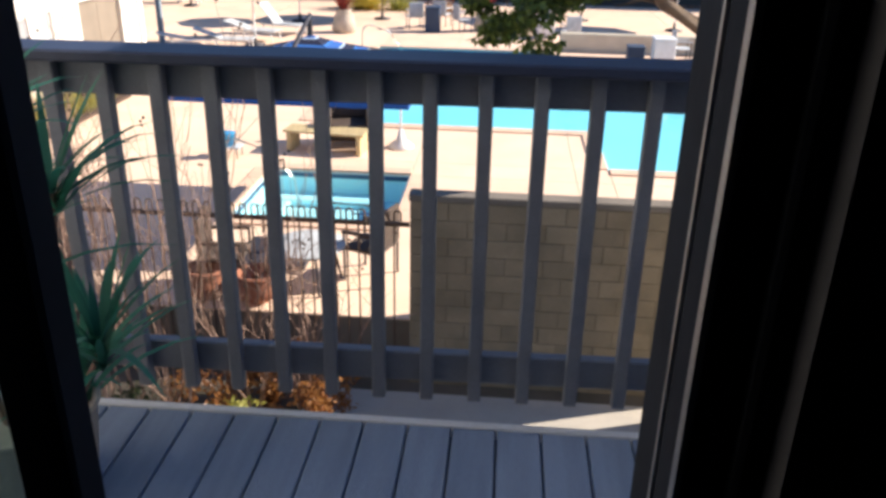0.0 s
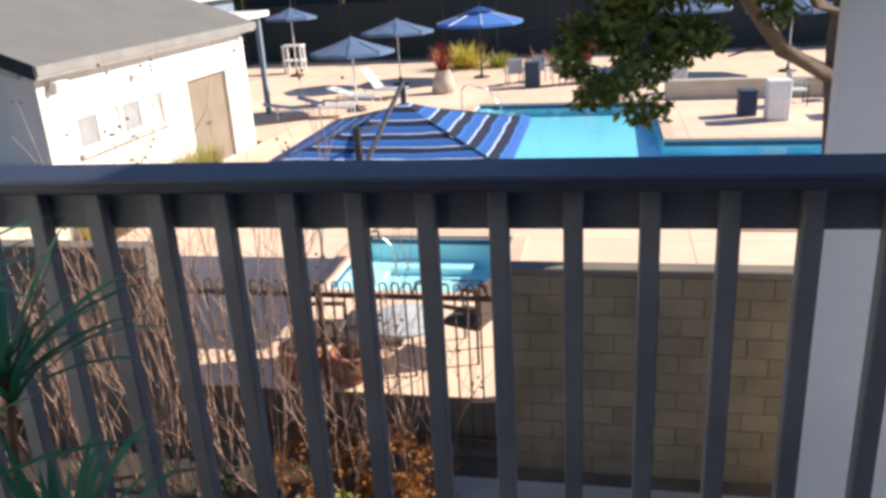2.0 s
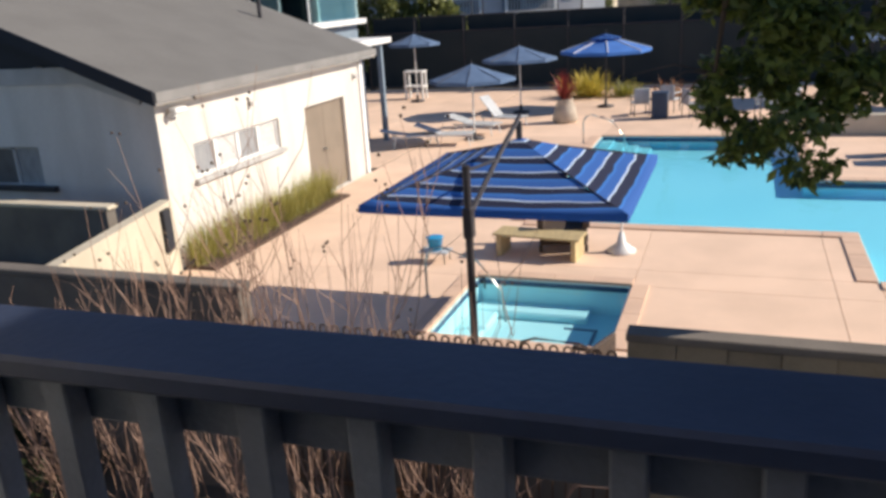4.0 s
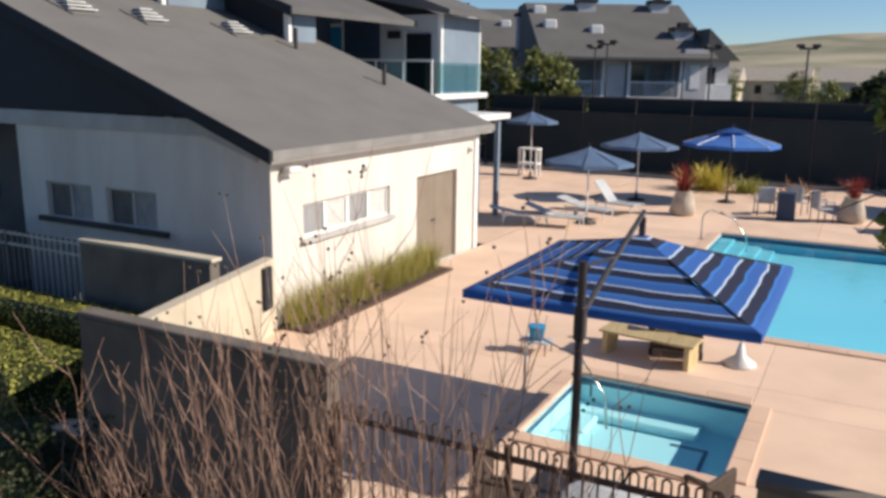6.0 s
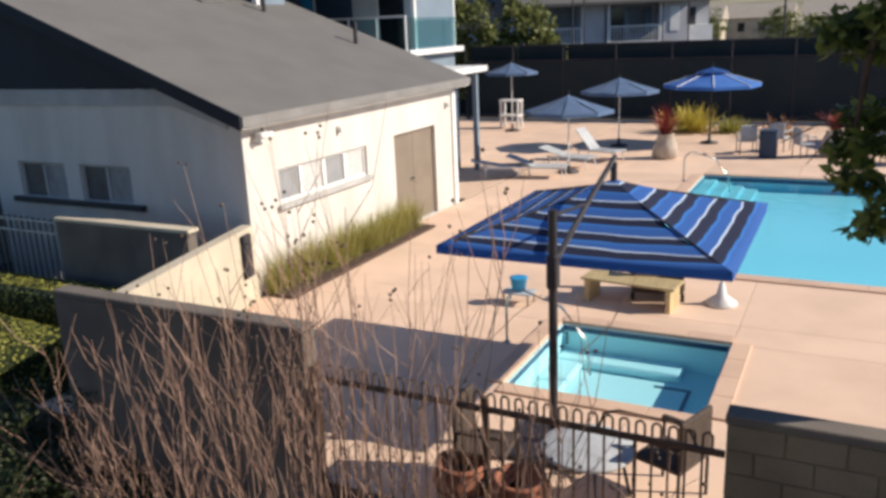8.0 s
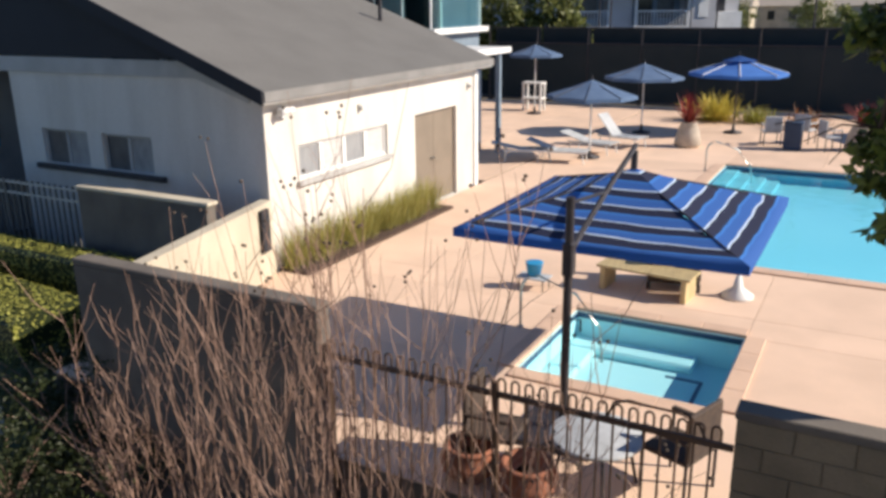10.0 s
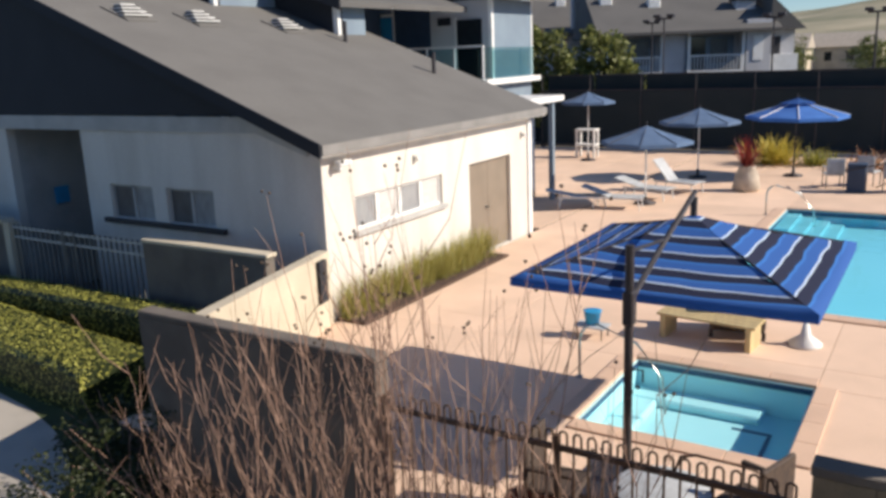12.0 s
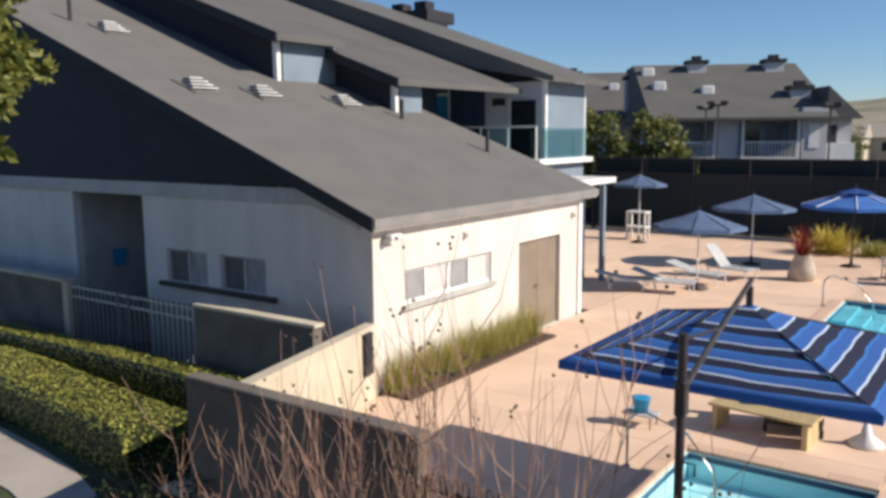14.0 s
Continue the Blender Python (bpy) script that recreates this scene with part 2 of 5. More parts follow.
M_BROWN = mat("brown_wicker", (0.08, 0.055, 0.04), 0.8, (0.05, 0.035, 0.03), 20, 0.5)
M_AQUA = mat("blue_plastic", (0.03, 0.32, 0.62), 0.4)
M_POT = mat("sand_pot", (0.50, 0.43, 0.35), 0.9, None, 4, 0.3)
M_SCREEN = mat("dark_windscreen", (0.018, 0.028, 0.032), 0.95, (0.026, 0.035, 0.038), 0.7, 0.2)
M_PANE = mat("dark_window_pane", (0.02, 0.025, 0.03), 0.12)
M_BLIND = mat("pale_blinds", (0.60, 0.59, 0.57), 0.8, None, 4, stretch=(1, 1, 12))
M_GLASS = glass_mat("clear_glass", (0.70, 0.84, 0.86), 1.5, 0.02)
M_GROUND = mat("soil", (0.13, 0.105, 0.08), 1.0, (0.08, 0.07, 0.05), 1.4, 0.8)
M_LAWN = mat("lawn_soil", (0.06, 0.085, 0.03), 1.0, (0.045, 0.06, 0.025), 2.0, 0.8)
M_PATH = mat("pale_path", (0.44, 0.40, 0.35), 0.95, (0.36, 0.33, 0.29), 1.0, 0.3)
M_HILL = mat("dry_hill", (0.37, 0.32, 0.22), 1.0, (0.17, 0.17, 0.10), 0.016, 0.0, fine=0.4)
M_MULCH = mat("mulch", (0.09, 0.055, 0.04), 1.0, None, 8, 0.8)
M_TWIG = mat("bare_twig", (0.37, 0.24, 0.185), 0.9, (0.20, 0.115, 0.08), 6, 0.3)
M_BARK = mat("bark", (0.12, 0.085, 0.06), 0.95, (0.07, 0.05, 0.04), 6, 0.8)
M_LEAF = leaf_mat("broad_leaf", (0.025, 0.05, 0.012), (0.24, 0.29, 0.055))
M_LEAF2 = leaf_mat("yellow_green_leaf", (0.07, 0.10, 0.022), (0.32, 0.31, 0.07))
M_HEDGE = leaf_mat("hedge_leaf", (0.20, 0.21, 0.04), (0.46, 0.43, 0.10))
M_CLIPPED = leaf_mat("clipped_hedge_leaf", (0.26, 0.27, 0.05), (0.48, 0.46, 0.11), 0.08)
M_FARLEAF = leaf_mat("olive_leaf", (0.10, 0.125, 0.04), (0.27, 0.28, 0.085))
# Dark leaf: trees behind the fence, and painted shade in hedge, shrubs and lawn.
M_SHADE = leaf_mat("dark_and_shade_leaf", (0.02, 0.032, 0.012), (0.06, 0.075, 0.025))
M_PALM = leaf_mat("blue_green_blade", (0.02, 0.13, 0.095), (0.06, 0.26, 0.16))
M_GRASS = leaf_mat("olive_grass", (0.25, 0.24, 0.06), (0.50, 0.45, 0.15))
M_RUST = leaf_mat("rust_leaf", (0.22, 0.075, 0.02), (0.36, 0.17, 0.05))
M_RED = leaf_mat("red_leaf", (0.18, 0.02, 0.02), (0.36, 0.06, 0.04))
M_GOLD = leaf_mat("gold_leaf", (0.45, 0.37, 0.06), (0.66, 0.55, 0.12))
M_ROOM = mat("unlit_room_wall", (0.10, 0.095, 0.09), 0.9, None, 1)
M_CURTAIN = mat("curtain_and_room_dark", (0.09, 0.09, 0.10), 0.95, None, 3)
M_ALU = mat("dark_aluminium", (0.017, 0.021, 0.030), 0.85, None, 10, 0.05)
M_WSCREEN = mat("grey_window_screen", (0.27, 0.26, 0.25), 0.8, None, 6, 0.2, fine=140)
M_CBOARD = mat("cream_corner_board", (0.70, 0.66, 0.59), 0.7, (0.62, 0.58, 0.52), 2.5, 0.03)
M_FASCIA = mat("grey_fascia", (0.25, 0.24, 0.23), 0.8, None, 2)
M_PALEP = mat("pale_window_pane", (0.34, 0.345, 0.35), 0.35, (0.22, 0.225, 0.235), 5, stretch=(1, 6, 0.5))
M_DULLP = mat("dull_window_pane", (0.10, 0.105, 0.115), 0.3, (0.07, 0.073, 0.08), 4)
M_ALUB = mat("bare_aluminium_edge", (0.42, 0.42, 0.43), 0.4, None, 10, 0.05, 0.7)

M_ALU.node_tree.nodes["Principled BSDF"].inputs["Specular IOR Level"].default_value = 0.15

# ---- setting: ground, pool terrace ----
GL = -0.72
bm = bmesh.new()
outer = [bm.verts.new(p) for p in ((-2500, -100, GL), (2500, -100, GL), (2500, 4900, GL), (-2500, 4900, GL))]
inner = [bm.verts.new(p) for p in ((-7.9, 8.4, GL), (11.9, 8.4, GL), (11.9, 37.5, GL), (-7.9, 37.5, GL))]
for i in range(4):
    bm.faces.new((outer[i], outer[(i + 1) % 4], inner[(i + 1) % 4], inner[i]))
tagged(obj("ground", bm, M_GROUND), "bare brown soil that runs to the horizon", "ground", kind="structure")

XS = [-8.05, -5.5, -2.93, -0.52, 2.25, 2.85, 7.0, 12.0]
YS = [8.30, 11.02, 13.32, 14.05, 16.50, 20.40, 22.4, 25.60, 29.5, 33.5, 37.9]
holes = [(-2.93, -0.52, 11.02, 13.32), (-2.93, 2.25, 16.50, 25.60), (2.25, 7.0, 16.50, 20.40), (2.85, 7.0, 14.05, 16.50)]


def wet(x, y):
    return any(a < x < b and c < y < d for a, b, c, d in holes)


terrace = tagged(new("terrace_deck"), "peach-toned concrete pool terrace with cast joints", "pavement", kind="structure")
bm = bmesh.new()
for x0, x1 in zip(XS, XS[1:]):
    for y0, y1 in zip(YS, YS[1:]):
        if not wet((x0 + x1) / 2, (y0 + y1) / 2):
            box(x0, x1, y0, y1, GL - 0.3, -0.02, bm)
box(-16, -8.05, 20.9, 37.9, GL - 0.3, -0.02, bm)
under(terrace, "bedding", bm, M_CONC)

# pool and spa shells, stepped, with water
pool = tagged(new("swimming_pool"), "turquoise L-shaped swimming pool with clear water", "pool", kind="structure")
bm = bmesh.new()
D = -0.36
for a, b, c, d in holes[1:]:
    box(a, b, c, d, D - 0.1, D, bm)
walls = [(-2.93, -2.90, 16.5, 25.6), (2.22, 2.25, 20.4, 25.6), (-2.93, 2.25, 25.57, 25.6), (-2.93, 2.85, 16.5, 16.53), (2.85, 2.88, 14.05, 16.5), (2.85, 7, 14.05, 14.08), (6.97, 7, 14.05, 20.4), (2.25, 7, 20.37, 20.4)]
for a, b, c, d in walls:
    box(a, b, c, d, D, -0.02, bm)
under(pool, "basin", bm, M_POOL)
bm = bmesh.new()
for a, b, c, d in walls:
    if b - a < d - c:
        box(a - 0.006, b + 0.006, c + 0.01, d - 0.01, -0.15, -0.03, bm)
    else:
        box(a + 0.01, b - 0.01, c - 0.006, d + 0.006, -0.15, -0.03, bm)
under(pool, "waterline_tile", bm, M_TILE, "dark blue waterline tile band")
for i in range(4):
    under(pool, "step", box(-2.89 + 0.0, -2.89 + 0.35 * (4 - i), 23.4, 25.55, D + 0.005 + 0.066 * i, D + 0.066 * (i + 1)), M_POOL, "pale entry step under the water")
bm = bmesh.new()
for a, b, c, d in holes[1:]:
    vs = [bm.verts.new(p) for p in ((a, c, -0.08), (b, c, -0.08), (b, d, -0.08), (a, d, -0.08))]
    bm.faces.new(vs)
w = under(pool, "water", bm, M_WATER, "clear turquoise water")
w.visible_shadow = False

spa = tagged(new("spa_pool"), "small square spa with pale benches under clear water", "spa", kind="structure")
a, b, c, d = holes[0]
bm = box(a, b, c, d, -0.6, -0.5)
for q in ((a, a + 0.03, c, d), (b - 0.03, b, c, d), (a, b, c, c + 0.03), (a, b, d - 0.03, d)):
    box(*q, -0.5, -0.02, bm)
under(spa, "basin", bm, M_SPA)
under(spa, "bench", box(a + 0.03, b - 0.6, d - 0.45, d - 0.03, -0.499, -0.38, bevel=0.03), M_SPA, "pale bench under the water")
under(spa, "bench", box(a + 0.03, a + 0.45, c + 0.03, d - 0.46, -0.499, -0.38, bevel=0.03), M_SPA, "pale bench under the water")
under(spa, "step_tile", box(b - 0.46, b - 0.41, c + 0.1, d - 0.62, -0.499, -0.488), M_TILE, "dark tile line on the spa floor")
under(spa, "step_tile", box(b - 0.9, b - 0.465, d - 0.67, d - 0.62, -0.499, -0.488), M_TILE, "dark tile line on the spa floor")
bm = bmesh.new()
for q in ((a + 0.03, a + 0.036, c, d), (b - 0.036, b - 0.03, c, d), (a, b, d - 0.036, d - 0.03)):
    box(*q, -0.11, -0.03, bm)
under(spa, "waterline_tile", bm, M_TILE, "dark blue waterline tile band")
bm = bmesh.new()
bm.faces.new([bm.verts.new(p) for p in ((a, c, -0.07), (b, c, -0.07), (b, d, -0.07), (a, d, -0.07))])
w = under(spa, "water", bm, M_WATER, "clear turquoise water")
w.visible_shadow = False

# ---- our building: balcony, room, wings ----
DZ = 2.80
house = tagged(new("wall_balcony"), "grey stucco apartment wall round the balcony door", "wall", kind="structure")
DOOR = (0.63, 1.10)
under(house, "wall_panel", box(-6, DOOR[0] - 0.9, 0.93, 1.07, GL, 6.0), M_WING)
under(house, "wall_panel", box(DOOR[1] + 0.06, 4.5, 0.93, 1.07, GL, 6.0), M_WING)
under(house, "wall_panel", box(DOOR[0] - 0.9, DOOR[1] + 0.06, 0.93, 1.07, DZ + 2.1, 6.0), M_WING)
under(house, "wall_panel", box(DOOR[0] - 0.9, DOOR[1] + 0.06, 0.93, 1.07, GL, DZ - 0.02), M_WING)
# Dark colours and an added lining carry the darkness of the unlit room.
room = tagged(new("wall_room"), "living room walls behind the balcony door, unlit darkness put into the colour", "wall", kind="structure")
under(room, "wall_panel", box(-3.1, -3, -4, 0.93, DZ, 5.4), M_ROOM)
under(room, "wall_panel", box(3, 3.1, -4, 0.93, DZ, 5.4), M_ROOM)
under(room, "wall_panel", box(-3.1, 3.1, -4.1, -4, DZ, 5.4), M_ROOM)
under(room, "room_dark_lining", box(DOOR[1] + 0.05, 3, 0.895, 0.9295, DZ, 5.4), M_CURTAIN)
tagged(obj("floor", box(-3.1, 3.1, -4.1, 0.92, DZ - 0.1, DZ - 0.005), M_CURTAIN), "unseen floor of the unlit room, in a dark colour", "floor", kind="structure")
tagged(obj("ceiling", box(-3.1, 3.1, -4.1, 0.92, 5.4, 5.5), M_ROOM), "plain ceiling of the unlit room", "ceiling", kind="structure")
# Added wall, out of view, that blocks the sun from deck and railing.
tagged(obj("wall_sun_block", box(2.66, 2.8, 1.07, 4.3, GL, 5.75), M_WING), "unseen stucco wall added to keep the sun off the balcony", "wall", kind="structure")
tagged(obj("wall_wing_right", box(2.62, 9.0, 7.45, 7.62, GL, 7.2), M_WING), "plain off-white stucco wall of the next wing", "wall", kind="structure")
wl = tagged(new("wall_wing_left"), "white-painted corner of the neighbouring wing", "wall", kind="structure")
under(wl, "wall_panel", box(-5.4, -1.80, 1.07, 3.50, GL, 6.5), M_CBOARD)
under(wl, "corner_board", box(-1.80, -1.765, 3.445, 3.515, GL, 6.5, bevel=0.004), M_CBOARD, "cream painted corner board")
for z0, z1 in ((2.0, 3.725), (3.815, 5.4)):
    under(wl, "window_screen", box(-1.80, -1.788, 2.3, 3.443, z0, z1), M_WSCREEN, "grey window screen")
under(wl, "window_rail", box(-1.80, -1.755, 2.3, 3.443, 3.73, 3.81, bevel=0.006), M_CBOARD, "cream horizontal window rail")

door = tagged(new("door_1"), "open sliding balcony door in a dark aluminium frame", "door", kind="structure")
x = DOOR[1]
under(door, "jamb", box(x, x + 0.03, 1.005, 1.10, DZ, DZ + 2.08, bevel=0.004), M_ALU)
under(door, "jamb", box(x - 0.004, x + 0.03, 0.94, 1.0, DZ, DZ + 2.08, bevel=0.004), M_ALU)
under(door, "jamb", box(x + 0.031, x + 0.062, 0.925, 1.09, DZ, DZ + 2.08, bevel=0.004), M_ALU)
under(door, "weather_strip", box(x - 0.006, x + 0.004, 1.0, 1.006, DZ, DZ + 2.08), M_ALUB, "bright bare metal edge")
under(door, "weather_strip", box(x - 0.009, x - 0.004, 0.926, 0.938, DZ, DZ + 2.08), M_ALUB, "bright bare metal edge")
x = DOOR[0]
under(door, "sliding_stile", box(x - 0.05, x, 0.96, 1.0, DZ + 0.03, DZ + 2.06, bevel=0.004), M_ALU)
under(door, "sliding_stile", box(x - 0.89, x - 0.84, 0.96, 1.0, DZ + 0.03, DZ + 2.06, bevel=0.004), M_ALU)
under(door, "sliding_rail", box(x - 0.84, x - 0.05, 0.96, 1.0, DZ + 0.03, DZ + 0.1), M_ALU)
under(door, "sliding_rail", box(x - 0.84, x - 0.05, 0.96, 1.0, DZ + 2.0, DZ + 2.06), M_ALU)
under(door, "pane", box(x - 0.84, x - 0.05, 0.976, 0.984, DZ + 0.1, DZ + 2.0), M_GLASS)
under(door, "sill_track", box(x - 0.9, DOOR[1] + 0.06, 0.92, 1.08, DZ - 0.02, DZ + 0.02), M_ALU)
bm = bmesh.new()
cols = [(0.57 - 0.04 * i, 0.85 + 0.035 * math.sin(i * 1.7)) for i in range(38)]
top = [bm.verts.new((u, v, DZ + 2.2)) for u, v in cols]
bot = [bm.verts.new((u, v, DZ + 0.02)) for u, v in cols]
for i in range(37):
    bm.faces.new((top[i], top[i + 1], bot[i + 1], bot[i]))
bmesh.ops.solidify(bm, geom=bm.faces[:], thickness=0.006)
tagged(obj("curtain", bm, M_CURTAIN, smooth=True), "dark gathered curtain beside the open balcony door", "curtain")

# balcony deck and railing
deck = tagged(new("balcony_floor"), "blue-grey painted plank floor of the balcony", "floor", kind="structure")
under(deck, "joist_frame", box(-1.76, 2.64, 1.085, 2.53, DZ - 0.28, DZ - 0.035), M_RAIL)
under(deck, "edge_trim", prism([(2.531, DZ - 0.28), (2.531, DZ + 0.004), (2.56, DZ + 0.004), (2.56, DZ - 0.28)], -1.76, 2.64, "x"), M_TRIM, "pale worn edge board")

rail = thing("balcony_railing", 0.014, 2.6, DZ, "grey painted wooden railing with square balusters and a dark cap", "railing", turn=1.2)
under(rail, "cap", box(-1.74, 2.62, -0.075, 0.08, 1.088, 1.12, bevel=0.006), M_CAP, "dark blue-grey cap board")
under(rail, "top_rail", box(-1.74, 2.62, 0.02, 0.058, 0.982, 1.087, bevel=0.004), M_RAIL)
under(rail, "bottom_rail", box(-1.74, 2.55, 0.02, 0.058, 0.095, 0.197, bevel=0.004), M_RAIL)
bl = box(-0.02, 0.02, -0.02, 0.018, 0.05, 1.086, bevel=0.003)
first = under(rail, "baluster", bl, M_RAIL)
first.location = (2.552, 0, 0)
for i in range(1, 29):
    o = new("baluster", first.data)
    o.parent = rail
    o.location = (2.552 - 0.1503 * i, 0, 0)
under(rail, "post", box(2.585, 2.64, -0.05, 0.045, -0.1, 1.086, bevel=0.004), M_RAIL)

# ---- walls of the pool yard ----
WY = 8.14
bw = tagged(new("wall_block"), "tan concrete block wall with a worn top", "wall", kind="structure")
under(bw, "mortar_bed", box(0.075, 3.42, WY + 0.012, WY + 0.168, GL, 1.45), M_MORTAR)
under(bw, "cap_course", box(0.05, 3.44, WY - 0.015, WY + 0.19, 1.455, 1.53, bevel=0.01), M_CONC, "grey worn concrete cap")
# Dark and cream colours carry the shaded and lit sides of the yard walls.
wa = tagged(new("wall_yard_shaded"), "grey-brown plastered yard wall, its dark colour holding the shade", "wall", kind="structure")
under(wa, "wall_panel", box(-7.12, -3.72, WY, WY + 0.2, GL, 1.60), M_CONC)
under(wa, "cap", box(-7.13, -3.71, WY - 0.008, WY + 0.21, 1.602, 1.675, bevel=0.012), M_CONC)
wb = tagged(new("wall_yard_lit"), "cream plastered yard wall that meets the pool house, coloured as sunlit", "wall", kind="structure")
wb.matrix_world = pose(-8.04, 12.62, 0, 0, 0, 13.5)
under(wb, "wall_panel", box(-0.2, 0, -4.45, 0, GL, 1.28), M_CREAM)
under(wb, "utility_box", box(-0.002, 0.07, -0.5, -0.24, 0.5, 1.2), M_DARK, "dark metal utility box")
wc = tagged(new("wall_yard_back"), "plastered wall beside the iron gate, shaded face and lit top in its colours", "wall", kind="structure")
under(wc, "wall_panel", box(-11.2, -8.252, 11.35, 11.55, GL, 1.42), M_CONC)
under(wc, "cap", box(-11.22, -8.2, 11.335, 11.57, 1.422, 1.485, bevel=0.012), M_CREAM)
wp = tagged(new("wall_gate_pier"), "plastered pier beside the iron gate", "wall", kind="structure")
under(wp, "wall_panel", box(-22, -15.65, 11.4, 11.6, GL, 1.42), M_CONC)
under(wp, "cap", box(-22, -15.6, 11.36, 11.64, 1.422, 1.5, bevel=0.01), M_CREAM)
under(wp, "pier", box(-15.62, -15.42, 11.38, 11.62, GL, 1.45), M_CREAM, "pale gate pier")

gate = thing("iron_gate", -13.35, 11.47, GL, "grey iron picket gate between two plastered walls, pickets darkened for shade behind", "gate")
for z in (0.25, 1.85, 2.05):
    under(gate, "gate_rail", box(-2.05, 2.15, -0.018, 0.018, z, z + 0.04), M_GREYIRON)
# Pickets and posts are coloured dark to stand for the shade behind them.
pk = under(gate, "picket", box(-0.021, 0.021, -0.012, 0.012, 0.06, 2.13), M_SHADEIRON)
pk.location = (-2.0, 0, 0)
for i in range(1, 27):
    o = new("picket", pk.data)
    o.parent = gate
    o.location = (-2.0 + i * 0.155, 0, 0)
for x in (-0.35, 0.0):
    under(gate, "gate_post", box(x - 0.03, x + 0.03, -0.03, 0.03, 0.0, 2.12), M_SHADEIRON)

fence = thing("hoop_fence", 0, WY + 0.08, GL, "brown iron fence with hooped picket tops", "fence")
for z in (0.25, 1.86):
    under(fence, "fence_rail", box(-3.70, 0.05, -0.02, 0.02, z, z + 0.045), M_IRON)
bm = bmesh.new()
arc = [(-0.034 * math.cos(k * math.pi / 6), 0, 1.985 + 0.034 * math.sin(k * math.pi / 6)) for k in range(7)]
tube(bm, [(-0.034, 0, 0.12)] + arc + [(0.034, 0, 1.87)], 0.011, 0.011, 5)
hp = under(fence, "hoop", bm, M_IRON)
hp.location = (-0.08, 0.03, 0)
for i in range(1, 29):
    o = new("hoop", hp.data)
    o.parent = fence
    o.location = (-0.08 - i * 0.127, 0.03, 0)
under(fence, "arch_bar", tube(bmesh.new(), ((-0.92, 0.03, 1.9), (-0.88, 0.03, 2.03), (-0.76, 0.03, 2.075), (-0.36, 0.03, 2.06), (-0.21, 0.03, 2.0), (-0.15, 0.03, 1.88)), 0.012, 0.012, 6), M_IRON, "arched bar over the last hoops")
for x in (-1.9, -3.66):
    under(fence, "fence_post", box(x - 0.025, x + 0.025, -0.03, 0.02, 0, 2.0), M_IRON)

# ---- pool house ----
PX, PY, PY2 = -8.11, 12.66, 20.45
EZ, SL = 3.09, 0.382


def slope(x):
    return EZ + (-7.83 - x) * SL


ph = thing("pool_house", PX, PY, 0, "white stucco pool house, grey shingle roof, charcoal gable", "house")
inv = Matrix.Translation((-PX, -PY, 0))


def on(e_inv, e, name, bm, material, label="", smooth=False):
    bmesh.ops.transform(bm, matrix=e_inv, verts=bm.verts)
    return under(e, name, bm, material, label, smooth)


def hp_part(name, bm, material, label="", smooth=False):
    return on(inv, ph, name, bm, material, label, smooth)


T = 0.2
# front wall with openings for the window strip and the door
WIN = (13.50, 16.38, 1.44, 2.05)
DR = (17.48, 19.40, 2.09)
x0, x1 = PX - T, PX
HF = 2.86
hp_part("wall_panel", box(x0, x1, PY, WIN[0], GL, HF), M_WHITE)
hp_part("wall_panel", box(x0, x1, WIN[0], WIN[1], GL, WIN[2]), M_WHITE)
hp_part("wall_panel", box(x0, x1, WIN[0], WIN[1], WIN[3], HF), M_WHITE)
hp_part("wall_panel", box(x0, x1, WIN[1], DR[0], GL, HF), M_WHITE)
hp_part("wall_panel", box(x0, x1, DR[0], DR[1], DR[2], HF), M_WHITE)
hp_part("wall_panel", box(x0, x1, DR[0], DR[1], GL, 0), M_WHITE)
hp_part("wall_panel", box(x0, x1, DR[1], PY2, GL, HF), M_WHITE)
# gable wall, opening and two windows
GO = (-17.2, -14.5, 3.32)
GW = [(-13.75, -12.45), (-12.05, -10.75)]
hp_part("wall_panel", box(GO[1], GW[0][0], PY, PY + T, GL, 3.42), M_WHITE)
for u, v in GW:
    hp_part("wall_panel", box(u, v, PY, PY + T, GL, 1.46), M_WHITE)
    hp_part("wall_panel", box(u, v, PY, PY + T, 2.14, 3.42), M_WHITE)
hp_part("wall_panel", box(GW[0][1], GW[1][0], PY, PY + T, GL, 3.42), M_WHITE)
hp_part("wall_panel", box(GW[1][1], -9.3, PY, PY + T, GL, 3.42), M_WHITE)
hp_part("wall_panel", box(GO[0], GO[1], PY, PY + T, GO[2], 3.42), M_WHITE)
hp_part("wall_panel", box(-24, GO[0], PY, PY + T, GL, 3.42), M_WHITE)
hp_part("gable_wall", prism([(-9.3, GL), (-9.3, 3.42), (-8.9, 3.3), (PX - T - 0.002, 2.86), (PX - T - 0.002, GL)], PY, PY + T), M_WHITE)
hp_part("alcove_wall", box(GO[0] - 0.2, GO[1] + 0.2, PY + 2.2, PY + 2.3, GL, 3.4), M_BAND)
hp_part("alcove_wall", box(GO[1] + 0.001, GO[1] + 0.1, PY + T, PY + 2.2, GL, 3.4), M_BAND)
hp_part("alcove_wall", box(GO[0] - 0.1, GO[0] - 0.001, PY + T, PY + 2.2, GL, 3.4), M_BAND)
hp_part("alcove_notice", box(GO[0] + 0.05, GO[0] + 0.09, PY + 0.9, PY + 1.25, 1.35, 1.75), M_AQUA, "small blue notice")
hp_part("band", prism([(-24, 3.2), (-24, 3.5), (-9.45, 3.5), (-8.35, 3.05), (-8.35, 2.85), (-9.5, 3.22)], PY - 0.04, PY - 0.003), M_BAND, "pale grey band board")
